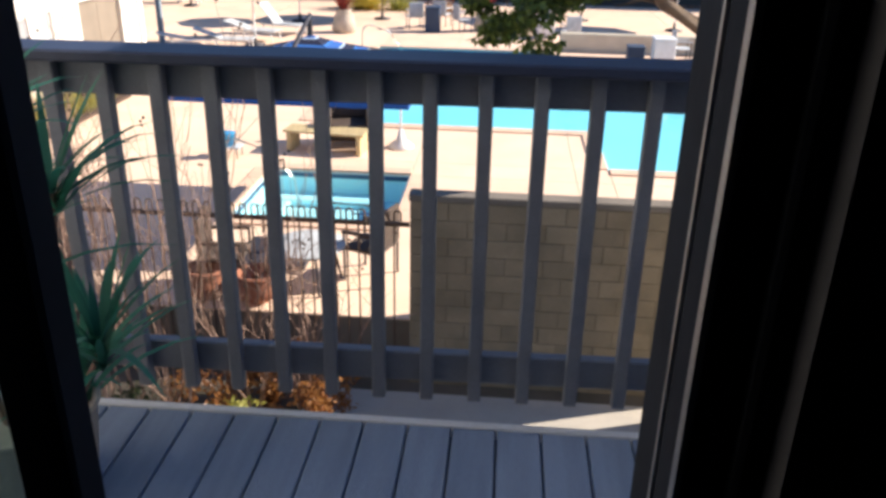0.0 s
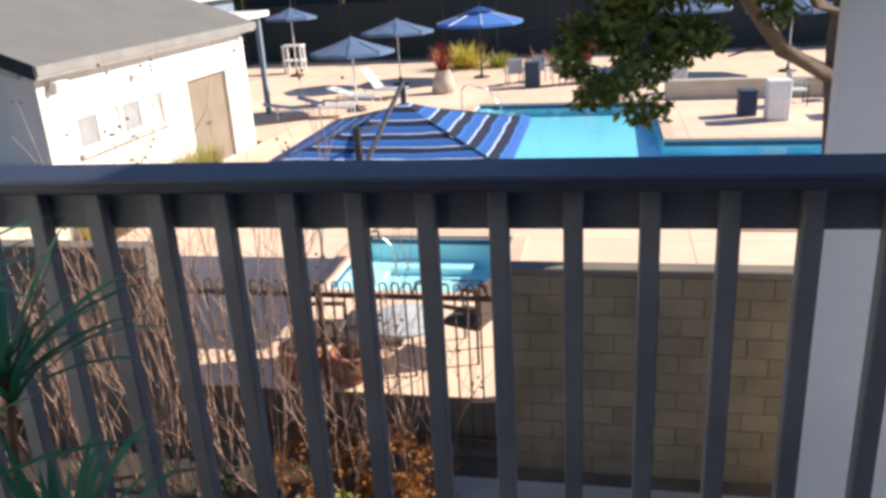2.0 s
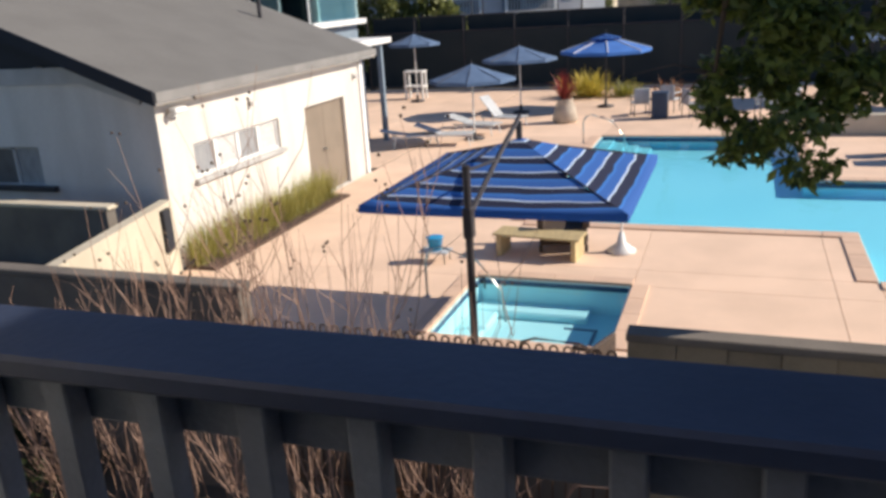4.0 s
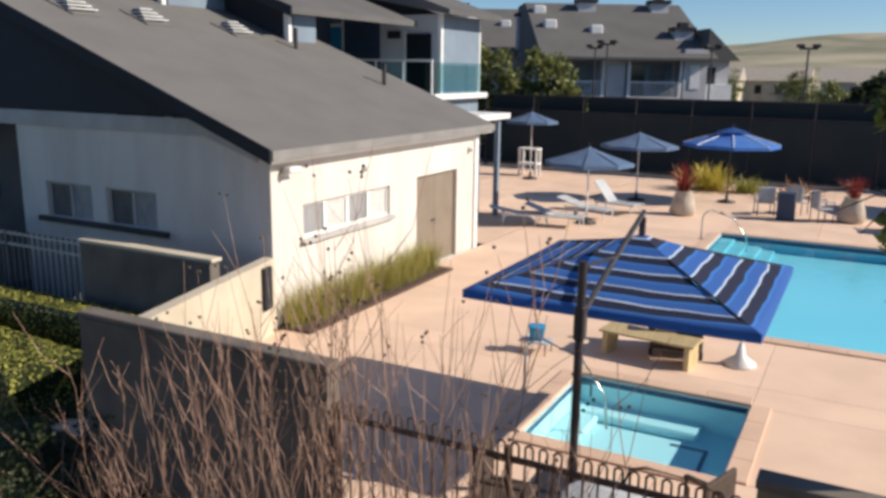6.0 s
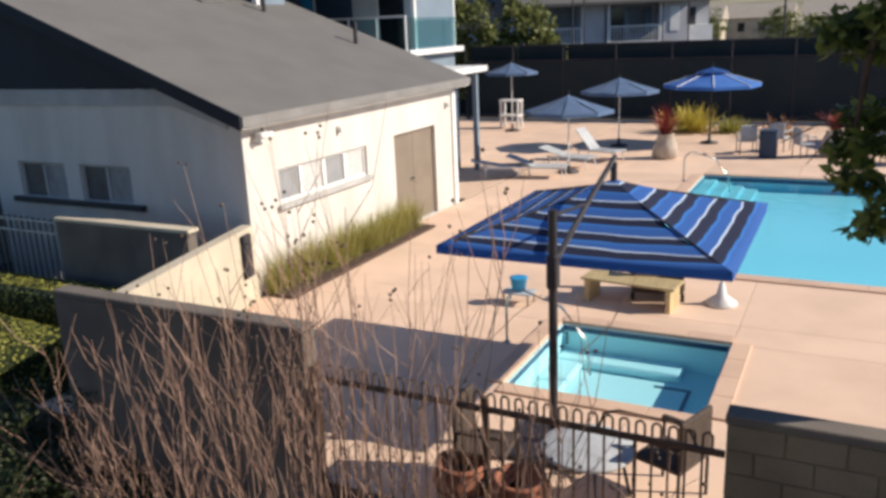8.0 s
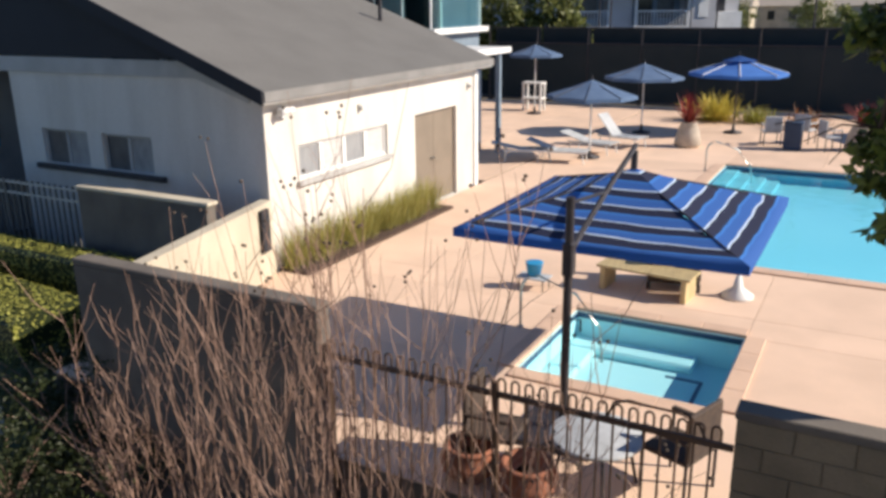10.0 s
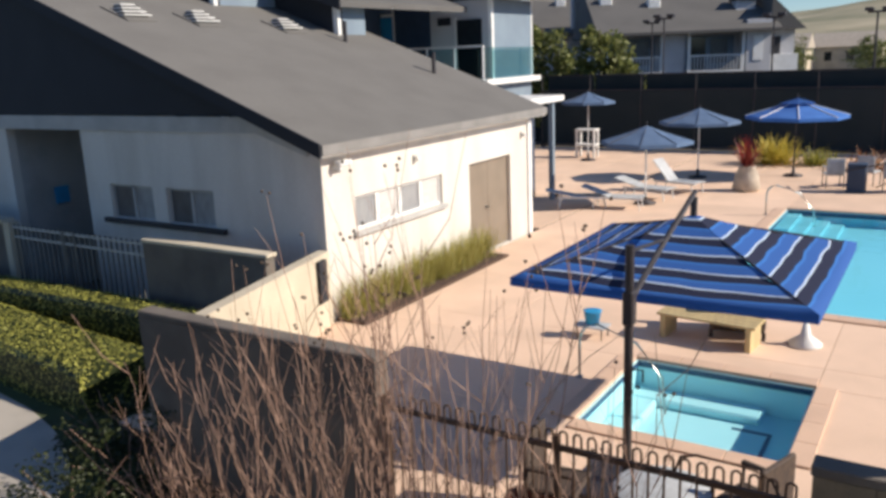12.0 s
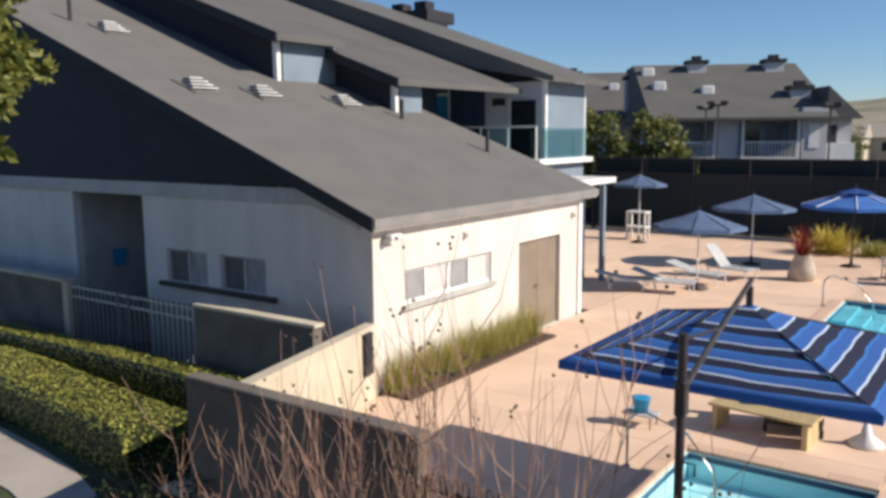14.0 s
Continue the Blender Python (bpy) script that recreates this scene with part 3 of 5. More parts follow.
hp_part("gable_siding", prism([(-24, 3.52), (-24, slope(-24) - 0.1), (-8.2, slope(-8.2) - 0.1), (-9.45, 3.52)], PY - 0.02, PY + 0.15), M_DARK, "charcoal gable siding")
hp_part("roof", prism([(-7.83, EZ - 0.14), (-7.83, EZ), (-24, slope(-24)), (-24, slope(-24) - 0.14)], 12.36, 20.8), M_ROOF, "grey shingle roof slope")
hp_part("rake_board", prism([(-7.82, EZ - 0.22), (-7.82, EZ + 0.012), (-24, slope(-24) + 0.012), (-24, slope(-24) - 0.22)], 12.32, 12.357), M_DARK, "charcoal rake board")
hp_part("eave_board", box(-7.828, -7.79, 12.36, 20.8, EZ - 0.17, EZ - 0.008), M_FASCIA, "grey eave board")
hp_part("soffit", box(PX + 0.001, -7.835, 12.38, 20.78, 2.88, 2.93), M_WHITE)
hp_part("back_wall", box(-24, PX - T, PY2 - T, PY2, GL, 2.8), M_WHITE)
hp_part("corner_post", box(PX - 0.002, PX + 0.05, PY2 - 0.16, PY2 + 0.02, 0, 2.8), M_TRIM)


def slider(y0, y1, z0, z1, n):
    """White sliding window: outer frame, mullions, panes, sill."""
    for k in range(n):
        u0 = y0 + (y1 - y0) * k / n
        u1 = y0 + (y1 - y0) * (k + 1) / n
        bm = box(PX - 0.12, PX - 0.06, u0, u0 + 0.05, z0, z1)
        box(PX - 0.12, PX - 0.06, u1 - 0.05, u1, z0, z1, bm)
        box(PX - 0.12, PX - 0.06, u0 + 0.05, u1 - 0.05, z0, z0 + 0.05, bm)
        box(PX - 0.12, PX - 0.06, u0 + 0.05, u1 - 0.05, z1 - 0.05, z1, bm)
        f = hp_part("window_frame", bm, M_TRIM)
        hp_part("pane", box(PX - 0.10, PX - 0.09, u0 + 0.05, u1 - 0.05, z0 + 0.05, z1 - 0.05), M_BLIND if k % 2 else M_PALEP).parent = f
    hp_part("window_sill", box(PX, PX + 0.09, y0 - 0.1, y1 + 0.08, z0 - 0.09, z0 - 0.01, bevel=0.008), M_BAND)


slider(*WIN, 4)
for u, v in GW:
    m = (u + v) / 2
    bm = box(u, u + 0.05, PY + 0.06, PY + 0.12, 1.46, 2.14)
    box(v - 0.05, v, PY + 0.06, PY + 0.12, 1.46, 2.14, bm)
    box(m - 0.03, m + 0.03, PY + 0.06, PY + 0.12, 1.46, 2.14, bm)
    box(u + 0.05, v - 0.05, PY + 0.06, PY + 0.12, 2.09, 2.14, bm)
    f = hp_part("window_frame", bm, M_BAND)
    hp_part("pane", box(u + 0.05, m - 0.03, PY + 0.09, PY + 0.1, 1.46, 2.09), M_DULLP, "dull dark window pane").parent = f
    hp_part("pane", box(m + 0.03, v - 0.05, PY + 0.09, PY + 0.1, 1.46, 2.09), M_PALEP, "window pane with pale blinds").parent = f
hp_part("window_sill", box(-13.95, -10.45, PY - 0.1, PY - 0.002, 1.35, 1.45, bevel=0.01), M_METAL, "dark window sill")
d = hp_part("door", box(PX - 0.14, PX - 0.09, DR[0], (DR[0] + DR[1]) / 2 - 0.005, 0.01, DR[2] - 0.01), M_TAN, "tan painted door leaf")
hp_part("door", box(PX - 0.14, PX - 0.09, (DR[0] + DR[1]) / 2 + 0.005, DR[1], 0.01, DR[2] - 0.01), M_TAN, "tan painted door leaf")
bm = rod((0, -0.03, 0), (0.09, 0, 0), 0.03)
bmesh.ops.translate(bm, vec=(PX - 0.09, 18.35, 1.02), verts=bm.verts)
hp_part("door_knob", bm, M_STEEL, "round steel door knob").parent = d
# louvred roof vents and pipes
for vx, vy in ((-14.1, 13.9), (-13.8, 15.5), (-13.4, 17.8), (-18.3, 14.6)):
    z = slope(vx)
    hp_part("vent_flashing", prism([(vx - 0.42, z + 0.42 * SL + 0.01), (vx + 0.42, z - 0.42 * SL + 0.01), (vx + 0.42, z - 0.42 * SL + 0.03), (vx - 0.42, z + 0.42 * SL + 0.03)], vy - 0.36, vy + 0.36), M_ROOF, "grey vent flashing")
    for k in range(4):
        hp_part("vent_louvre", box(vx - 0.24 + 0.01 * k, vx + 0.30 - 0.1 * k, vy - 0.34 + 0.055 * k, vy + 0.34 - 0.055 * k, z - 0.03 + 0.075 * k, z - 0.008 + 0.075 * k), M_TRIM, "pale vent louvre")
    hp_part("vent_core", prism([(vx - 0.22, z - 0.02), (vx - 0.22, z + 0.19), (vx - 0.02, z + 0.19), (vx + 0.22, z - 0.06)], vy - 0.2, vy + 0.2), M_METAL)
for vx, vy in ((-10.2, 19.5), (-18.9, 13.9), (-12.4, 18.9)):
    bm = rod((vx, vy, slope(vx) - 0.05), (vx, vy, slope(vx) + 0.5), 0.05)
    hp_part("vent_pipe", bm, M_METAL, "dark roof vent pipe")

cam_box = thing("security_camera", PX + 0.02, 12.95, 2.66, "white security camera on the pool house corner", "camera")
under(cam_box, "mount", box(-0.02, 0.16, -0.03, 0.03, -0.05, 0.0), M_PLASTIC)
under(cam_box, "housing", box(0.05, 0.2, -0.05, 0.28, 0.0, 0.1, bevel=0.02), M_PLASTIC)
for y in (15.4, 20.0):
    lamp = thing("wall_lamp", PX, y, 2.5, "small pale wall lamp under the eave", "lamp")
    under(lamp, "plate", box(0.0, 0.03, -0.06, 0.06, -0.06, 0.06), M_BAND)
    under(lamp, "head", box(0.03, 0.12, -0.04, 0.04, -0.06, 0.03, bevel=0.01), M_PLASTIC)

# blue-framed porch beyond the pool house
porch = thing("porch", -10.25, 23.4, 0, "blue-painted porch with a flat white canopy beside the pool house", "porch")
under(porch, "canopy", box(-2.4, 0.9, -2.6, 2.0, 2.95, 3.12, bevel=0.01), M_TRIM)
for x, y in ((0.7, -1.9), (0.7, 1.5)):
    under(porch, "post", box(x - 0.07, x + 0.07, y - 0.07, y + 0.07, 0, 2.95), M_BLUE)
under(porch, "screen", box(0.0, 0.08, -2.3, 1.6, 0, 2.9), M_NAVY)
under(porch, "sign", box(0.09, 0.11, -1.2, -0.6, 0.9, 2.2), M_AQUA, "blue panel")

# ---- blue-grey apartment house behind ----
ap = thing("apartment_house", -12, 25.5, 0, "slate-blue two-storey apartment house with charcoal side walls", "house")
ainv = Matrix.Translation((12, -25.5, 0))


def ap_part(name, bm, material, label=""):
    return on(ainv, ap, name, bm, material, label)


ap_part("lower_wall", box(-30, -12.0, 25.5, 28.6, GL, 3.45), M_BLUE)
ap_part("balcony_floor", box(-17.0, -11.7, 24.9, 28.75, 3.45, 3.62), M_TRIM, "white balcony edge")
ap_part("end_wall", box(-12.12, -12.0, 25.95, 28.6, 3.62, 6.1), M_BLUE)
ap_part("balcony_back", box(-14.3, -12.12, 25.8, 25.95, 3.62, 6.1), M_GREYW, "pale grey balcony wall")
ap_part("balcony_side", box(-15.75, -14.302, 25.8, 25.95, 3.62, 6.1), M_NAVY)
ap_part("balcony_wall", box(-30, -16.55, 25.8, 28.6, 3.45, 6.1), M_NAVY)
ap_part("balcony_door", box(-13.26, -12.35, 25.74, 25.798, 3.64, 5.5), M_PANE, "dark glazed balcony door")
ap_part("door_trim", box(-13.34, -13.27, 25.75, 25.798, 3.64, 5.58), M_TRIM)
ap_part("window", box(-16.45, -15.85, 25.86, 25.9, 4.4, 5.75), M_AQUA, "blue-tinted window")
for u in (-16.54, -15.84):
    ap_part("window_trim", box(u, u + 0.08, 25.8, 25.93, 3.62, 6.1), M_TRIM)
ap_part("window_trim", box(-16.459, -15.841, 25.81, 25.92, 5.76, 5.86), M_TRIM)
ap_part("wall_sign", box(-14.0, -13.5, 25.76, 25.798, 5.35, 5.6), M_DARK, "dark wall plate")
ap_part("corner_post", box(-12.119, -11.99, 25.78, 25.93, 3.62, 6.1), M_TRIM)
ap_part("corner_post", box(-12.1, -11.985, 28.602, 28.7, 3.62, 6.1), M_TRIM)
ap_part("balcony_rail", box(-16.2, -11.85, 24.95, 25.0, 4.62, 4.68), M_TRIM)
for i in range(5):
    x = -16.0 + i * 1.03
    ap_part("rail_post", box(x - 0.025, x + 0.025, 24.95, 25.0, 3.62, 4.62), M_TRIM)
    if i < 4:
        ap_part("glass_panel", box(x + 0.03, x + 1.0, 24.97, 24.98, 3.66, 4.6), M_GLASS)
ap_part("glass_panel", box(-11.87, -11.86, 25.0, 28.5, 3.66, 4.6), M_GLASS)


def shed(x1, y0, y1, z1, xl, wallm, s=0.36, y2=0):
    """One stepped volume: dark side wall, light end wall, shingle slope rising away."""
    zl = z1 + (x1 - xl) * s
    ap_part("side_wall", prism([(x1, 2.0), (x1, z1), (xl, zl), (xl, 2.0)], y0, y0 + 0.2), M_DARK, "charcoal side wall")
    ap_part("end_wall", box(x1 - 0.2, x1 + 0.001, y0 + 0.2, y1, 2.0, z1), wallm)
    ap_part("end_trim", box(x1 - 0.12, x1 + 0.03, y0 - 0.03, y0 + 0.1, 2.0, z1 - 0.02), M_TRIM)
    ap_part("roof", prism([(x1 + 0.4, z1 - 0.12), (x1 + 0.4, z1 + 0.05), (xl, zl + 0.2), (xl, zl + 0.03)], y0 - 0.35, y2 or y1), M_ROOF2, "grey shingle roof slope")
    ap_part("rake_board", prism([(x1 + 0.42, z1 - 0.2), (x1 + 0.42, z1 + 0.06), (xl, zl + 0.21), (xl, zl - 0.05)], y0 - 0.4, y0 - 0.352), M_DARK)


shed(-15.0, 17.1, 19.25, 6.9, -31, M_BLUE)
shed(-12.9, 19.25, 20.4, 5.8, -31, M_BLUE, y2=25.15)
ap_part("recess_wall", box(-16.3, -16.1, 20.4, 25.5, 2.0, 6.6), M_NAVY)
ap_part("recess_window", box(-16.098, -16.05, 22.2, 23.4, 4.6, 5.8), M_AQUA, "blue-tinted window")
ap_part("roof", prism([(-11.4, 6.05), (-11.4, 6.2), (-22, 9.9), (-31, 9.9), (-31, 9.6)], 25.2, 29.2), M_ROOF2, "grey shingle roof slope")
ap_part("side_wall", prism([(-12.2, 6.1), (-22, 9.6), (-31, 9.6), (-31, 6.1)], 25.9, 26.0), M_DARK, "charcoal side wall")
ap_part("roof", prism([(-20, 9.2), (-31, 9.9), (-31, 6), (-20, 6)], 29.2, 31.5), M_ROOF2)
ap_part("chimney", box(-22.0, -19.5, 29.5, 31.0, 7.4, 9.0), M_GREYW)
ap_part("chimney_cap", box(-22.2, -19.3, 29.3, 31.2, 9.0, 9.45), M_DARK)
for x in (-21.4, -20.2):
    ap_part("chimney_pot", box(x - 0.3, x + 0.3, 30.0, 30.6, 9.45, 9.9), M_DARK)


# ---- far side: screened fence, far houses, hills ----
ff = thing("court_fence", 0, 38, 0, "tall chain-link fence hung with dark windscreen cloth", "fence")
for i in range(15):
    x = -16 + i * 2.4
    under(ff, "fence_post", rod((x, 0, GL), (x, 0, 3.3), 0.035), M_METAL)
    if i < 14:
        under(ff, "windscreen", box(x + 0.04, x + 2.36, -0.006, 0.006, 0.15, 2.55), M_SCREEN, "dark windscreen cloth")
        under(ff, "windscreen", box(x + 0.04, x + 2.36, 0.6, 0.612, 2.3, 3.25), M_SCREEN, "dark windscreen cloth")
for z in (0.1, 2.6, 3.28):
    under(ff, "fence_rail", rod((-16, 0.03, z), (17.6, 0.03, z), 0.025), M_METAL)
fb2 = thing("back_fence", 0, 46, 0, "dark board fence behind the courts", "fence")
for i in range(12):
    under(fb2, "board_panel", box(-30 + i * 5, -25.04 + i * 5, -0.05, 0.05, GL, 3.0), M_SCREEN)

for px, py, h in ((-10.6, 39.2, 5.6), (-6.0, 39.2, 5.4), (-13.0, 45.0, 5.6), (-2.2, 39.2, 5.4)):
    lp = thing("court_lamp", px, py, GL, "tall dark lamp post beside the sport court", "lamp post", "court lamps")
    under(lp, "post", tube(bmesh.new(), ((0, 0, 0), (0, 0, h - GL)), 0.06, 0.04), M_METAL)
    under(lp, "cross_arm", box(-0.35, 0.35, -0.03, 0.03, h - GL - 0.02, h - GL + 0.06), M_METAL)
    for dx in (-0.3, 0.3):
        under(lp, "lamp_head", box(dx - 0.16, dx + 0.16, -0.2, 0.12, h - GL + 0.06, h - GL + 0.2, bevel=0.03), M_METAL)

fh = thing("far_house", -12.82, 55.05, GL, "grey two-storey apartment house with white balconies far off", "house", turn=30)
finv = Matrix.Translation((12, -52, -GL))


def fh_part(name, bm, material, label=""):
    return on(finv, fh, name, bm, material, label)


fh_part("lower_wall", box(-18.2, -8.0, 53.2, 62, GL, 2.75), M_GREYW)
fh_part("upper_wall", box(-18.2, -8.0, 53.6, 62, 2.75, 5.3), M_GREYW)
for x0, x1 in ((-18.1, -14.6), (-13.1, -9.6)):
    fh_part("balcony_floor", box(x0, x1, 52.0, 53.6, 2.65, 2.85), M_TRIM, "white balcony floor")
    fh_part("balcony_rail", box(x0, x1, 52.0, 52.06, 3.75, 3.83), M_TRIM)
    k = int((x1 - x0) / 0.2)
    for i in range(k + 1):
        x = x0 + 0.03 + (x1 - x0 - 0.06) * i / k
        fh_part("baluster", box(x - 0.025, x + 0.025, 52.01, 52.05, 2.85, 3.75), M_TRIM)
    # Flat panel whose dark colour stands for the shade inside the balcony.
    fh_part("recess_shade_panel", box(x0 + 0.2, x1 - 0.2, 53.55, 53.598, 2.9, 5.0), M_BLUE, "flat dark panel for the shade in the balcony recess")
    fh_part("balcony_window", box(x0 + 1.8, x0 + 2.9, 53.5, 53.545, 3.3, 4.8), M_DULLP, "dull balcony window")
    fh_part("sliding_door", box(x0 + 0.5, x0 + 1.5, 53.48, 53.54, 2.9, 4.9), M_PANE, "dark sliding door")
    for x in (x0 + 0.08, x1 - 0.08):
        fh_part("balcony_post", box(x - 0.08, x + 0.08, 52.0, 52.16, 2.85, 5.2), M_TRIM)
fh_part("bay_wall", box(-14.5, -13.2, 52.3, 53.6, GL, 5.25), M_GREYW)
fh_part("bay_wall", box(-9.5, -8.0, 52.0, 53.6, GL, 5.9), M_GREYW)
fh_part("window", box(-9.1, -8.5, 51.95, 51.99, 3.4, 4.9), M_TRIM)
fh_part("roof", prism([(51.3, 5.15), (51.3, 5.32), (60, 9.2), (64, 9.2), (64, 5.15)], -18.8, -7.6, "x"), M_ROOF2, "grey shingle roof slope")
fh_part("annex_wall", box(-8.0, -6.2, 53.0, 60, GL, 5.2), M_GREYW)
fh_part("annex_window", box(-7.7, -7.1, 52.93, 52.98, 3.2, 4.8), M_DARK)
fh_part("annex_balcony", box(-7.9, -6.2, 52.3, 53, 2.6, 3.7), M_TRIM)
fh_part("annex_roof", prism([(-7.95, 5.2), (-7.95, 7.2), (-5.8, 5.2)], 52.2, 61), M_ROOF2)
fh_part("roof", prism([(64.1, 5.5), (64.1, 5.8), (72, 9.6), (79, 9.6), (79, 5.5)], -34, -12, "x"), M_ROOF2, "grey shingle roof slope")
fh_part("gable_wall", box(-34, -12, 65, 78, GL, 5.5), M_GREYW)
for x, y, z in ((-14.6, 59, 8.95), (-9.4, 59, 8.95), (-18.4, 63.0, 8.2), (-22.4, 71, 9.2), (-28, 71, 9.2), (-9.0, 54.5, 6.9)):
    c = fh_part("chimney", box(x - 0.6, x + 0.6, y - 0.5, y + 0.5, z - 2.2, z + 0.2), M_GREYW)
    fh_part("chimney_cap", box(x - 0.75, x + 0.75, y - 0.65, y + 0.65, z + 0.2, z + 0.45), M_DARK).parent = c
    fh_part("chimney_pot", box(x - 0.3, x + 0.3, y - 0.3, y + 0.3, z + 0.45, z + 0.75), M_DARK).parent = c
for x, y, z in ((-14.6, 55.3, 7.15), (-17.6, 56, 7.5), (-18.0, 58.5, 8.6), (-19.2, 69, 8.2), (-22, 69.5, 8.4), (-25, 69, 8.2)):
    fh_part("skylight", box(x - 0.4, x + 0.4, y - 0.4, y + 0.4, z - 0.3, z + 0.3, bevel=0.06), M_TRIM, "white domed skylight")

rng = random.Random(3)
hill = bmesh.new()
N, K = 70, 16
grid = []
for j in range(K):
    row = []
    for i in range(N):
        x, y = -700 + i * 20, 260 + j * 40
        z = GL - 1 + (j / K) ** 1.2 * (47 + 22 * noise.noise((x * 0.004, 3, 0))) * (0.45 + 0.55 * min(1, max(0, (x + 320) / 260))) + 6 * noise.noise((x * 0.02, y * 0.02, 1)) * j / K
        row.append(hill.verts.new((x, y, z)))
    grid.append(row)
for j in range(K - 1):
    for i in range(N - 1):
        hill.faces.new((grid[j][i], grid[j][i + 1], grid[j + 1][i + 1], grid[j + 1][i]))
tagged(obj("backdrop_hills", hill, M_HILL, smooth=True), "dry grassy hills with dark scrub far off", "hills", kind="structure")


for hx, hy, w in ((-22, 132, 8), (-13.5, 140, 9), (-3, 136, 8), (7, 150, 10)):
    e = thing("distant_house", hx, hy, GL, "small pale house with a tan roof on the far slope", "house", "houses on the far slope")
    under(e, "wall", box(-w / 2, w / 2, -3, 3, 0, 4.2), M_CREAM)
    under(e, "roof", prism([(-3.5, 4.2), (0, 6.3), (3.5, 4.2)], -w / 2 - 0.4, w / 2 + 0.4, "x"), M_POT, "tan tiled roof")
    for k in (-0.28, 0.05, 0.3):
        under(e, "window", box(k * w - 0.5, k * w + 0.5, -3.05, -3.0, 2.2, 3.5), M_PANE, "dark window")


# ---- plants ----
def blob(rng, c, r, n, flat=1.0):
    out = []
    for _ in range(n):
        d = Vector((rng.gauss(0, 1), rng.gauss(0, 1), rng.gauss(0, 1))).normalized() * r * rng.random() ** 0.4
        out.append((c[0] + d.x, c[1] + d.y, c[2] + d.z * flat))
    return out


def tree(x, y, z, label, trunk, limbs, clumps, count, size, material, seed, long=1.7):
    rng = random.Random(seed)
    e = thing("tree", x, y, z, label, "tree")
    bm = bmesh.new()
    tube(bm, trunk[0], trunk[1], trunk[2], 8)
    under(e, "trunk", bm, M_BARK, "", True)
    for pts, r0, r1 in limbs:
        bm = tube(bmesh.new(), pts, r0, r1, 6)
        for _ in range(5):
            k = rng.randrange(1, len(pts))
            p = Vector(pts[k])
            q = p + Vector((rng.uniform(-0.5, 0.5), rng.uniform(-0.5, 0.5), rng.uniform(-0.2, 0.5)))
            tube(bm, (p, (p + q) / 2 + Vector((0, 0, 0.05)), q), r1 * 0.7, r1 * 0.3, 4)
        under(e, "limb", bm, M_BARK, "", True)
    spots = []
    for c, r in clumps:
        for _ in range(int(6 + r * 12)):
            o = blob(rng, c, r, 1)[0]
            spots += blob(rng, o, r * 0.32, max(4, int(count * r * r / sum(q * q for _, q in clumps) / (6 + r * 12))), 0.7)
    mesh_part(e, "crown", leaves(spots, size, rng, long, -0.4), material)
    return e


# broad-leaved tree whose bough hangs beside the next wing
tree(3.36, 9.4, GL + 0.12, "broad-leaved evergreen tree with a hanging bough", (((0, 0, 0), (-0.1, 0, 2.0), (-0.3, -0.2, 4.0), (-0.2, -0.3, 6.0)), 0.2, 0.1),
     [(((-0.2, -0.1, 3.6), (-0.9, -0.7, 4.0), (-1.5, -1.5, 4.7), (-2.3, -2.2, 5.3)), 0.09, 0.03), (((-0.25, -0.2, 4.2), (-0.7, -0.9, 4.4), (-1.3, -1.6, 5.3), (-1.8, -2.3, 6.2)), 0.07, 0.02), (((-2.3, -2.2, 5.3), (-2.6, -2.6, 4.9), (-2.65, -2.7, 4.4)), 0.03, 0.01)],
     [((-2.3, -2.7, 4.2), 0.48), ((-2.45, -2.7, 4.18), 0.3), ((-2.43, -2.6, 4.75), 0.42), ((-2, -2.6, 4.6), 0.4), ((-1.5, -2.3, 4.75), 0.42), ((-0.63, -2, 5), 0.5), ((-0.88, -2.2, 5.8), 0.6), ((-0.18, -1.7, 5.5), 0.5), ((-2.08, -2.6, 4.85), 0.5), ((-2.33, -2.4, 5.35), 0.55), ((-1.88, -2.3, 5.4), 0.6), ((-1.33, -2.2, 5.1), 0.45), ((-2.28, -2.4, 6.1), 0.75), ((-1.48, -2, 6), 0.7), ((-0.98, -1.8, 5.5), 0.4), ((-0.68, -1.6, 6.3), 0.6)],
     34000, 0.037, M_LEAF, 5, 2.2)
# tree that reaches in over the hedge
tree(-9.3, 5.9, GL, "bright green leafy tree above the clipped hedge", (((-1.2, -0.6, 0), (-1.1, -0.5, 2), (-0.9, -0.3, 4), (-0.5, 0.1, 6.2)), 0.16, 0.07),
     [(((-0.9, -0.3, 4.2), (-0.1, 0.3, 5.2), (0.9, 0.7, 5.6)), 0.05, 0.015), (((-0.9, -0.3, 4.4), (-1.2, 0.2, 5.4), (-1.5, 0.3, 6.2)), 0.06, 0.02)],
     [((0.95, 0.8, 5.35), 0.42), ((0.7, 0.6, 5.0), 0.34), ((1.15, 0.95, 5.9), 0.5), ((0.9, 0.8, 6.6), 0.75), ((0.1, 0.6, 5.9), 0.7), ((0.5, 0.8, 7.3), 0.8), ((-0.3, 0.5, 6.9), 0.8)],
     7500, 0.085, M_LEAF2, 6)
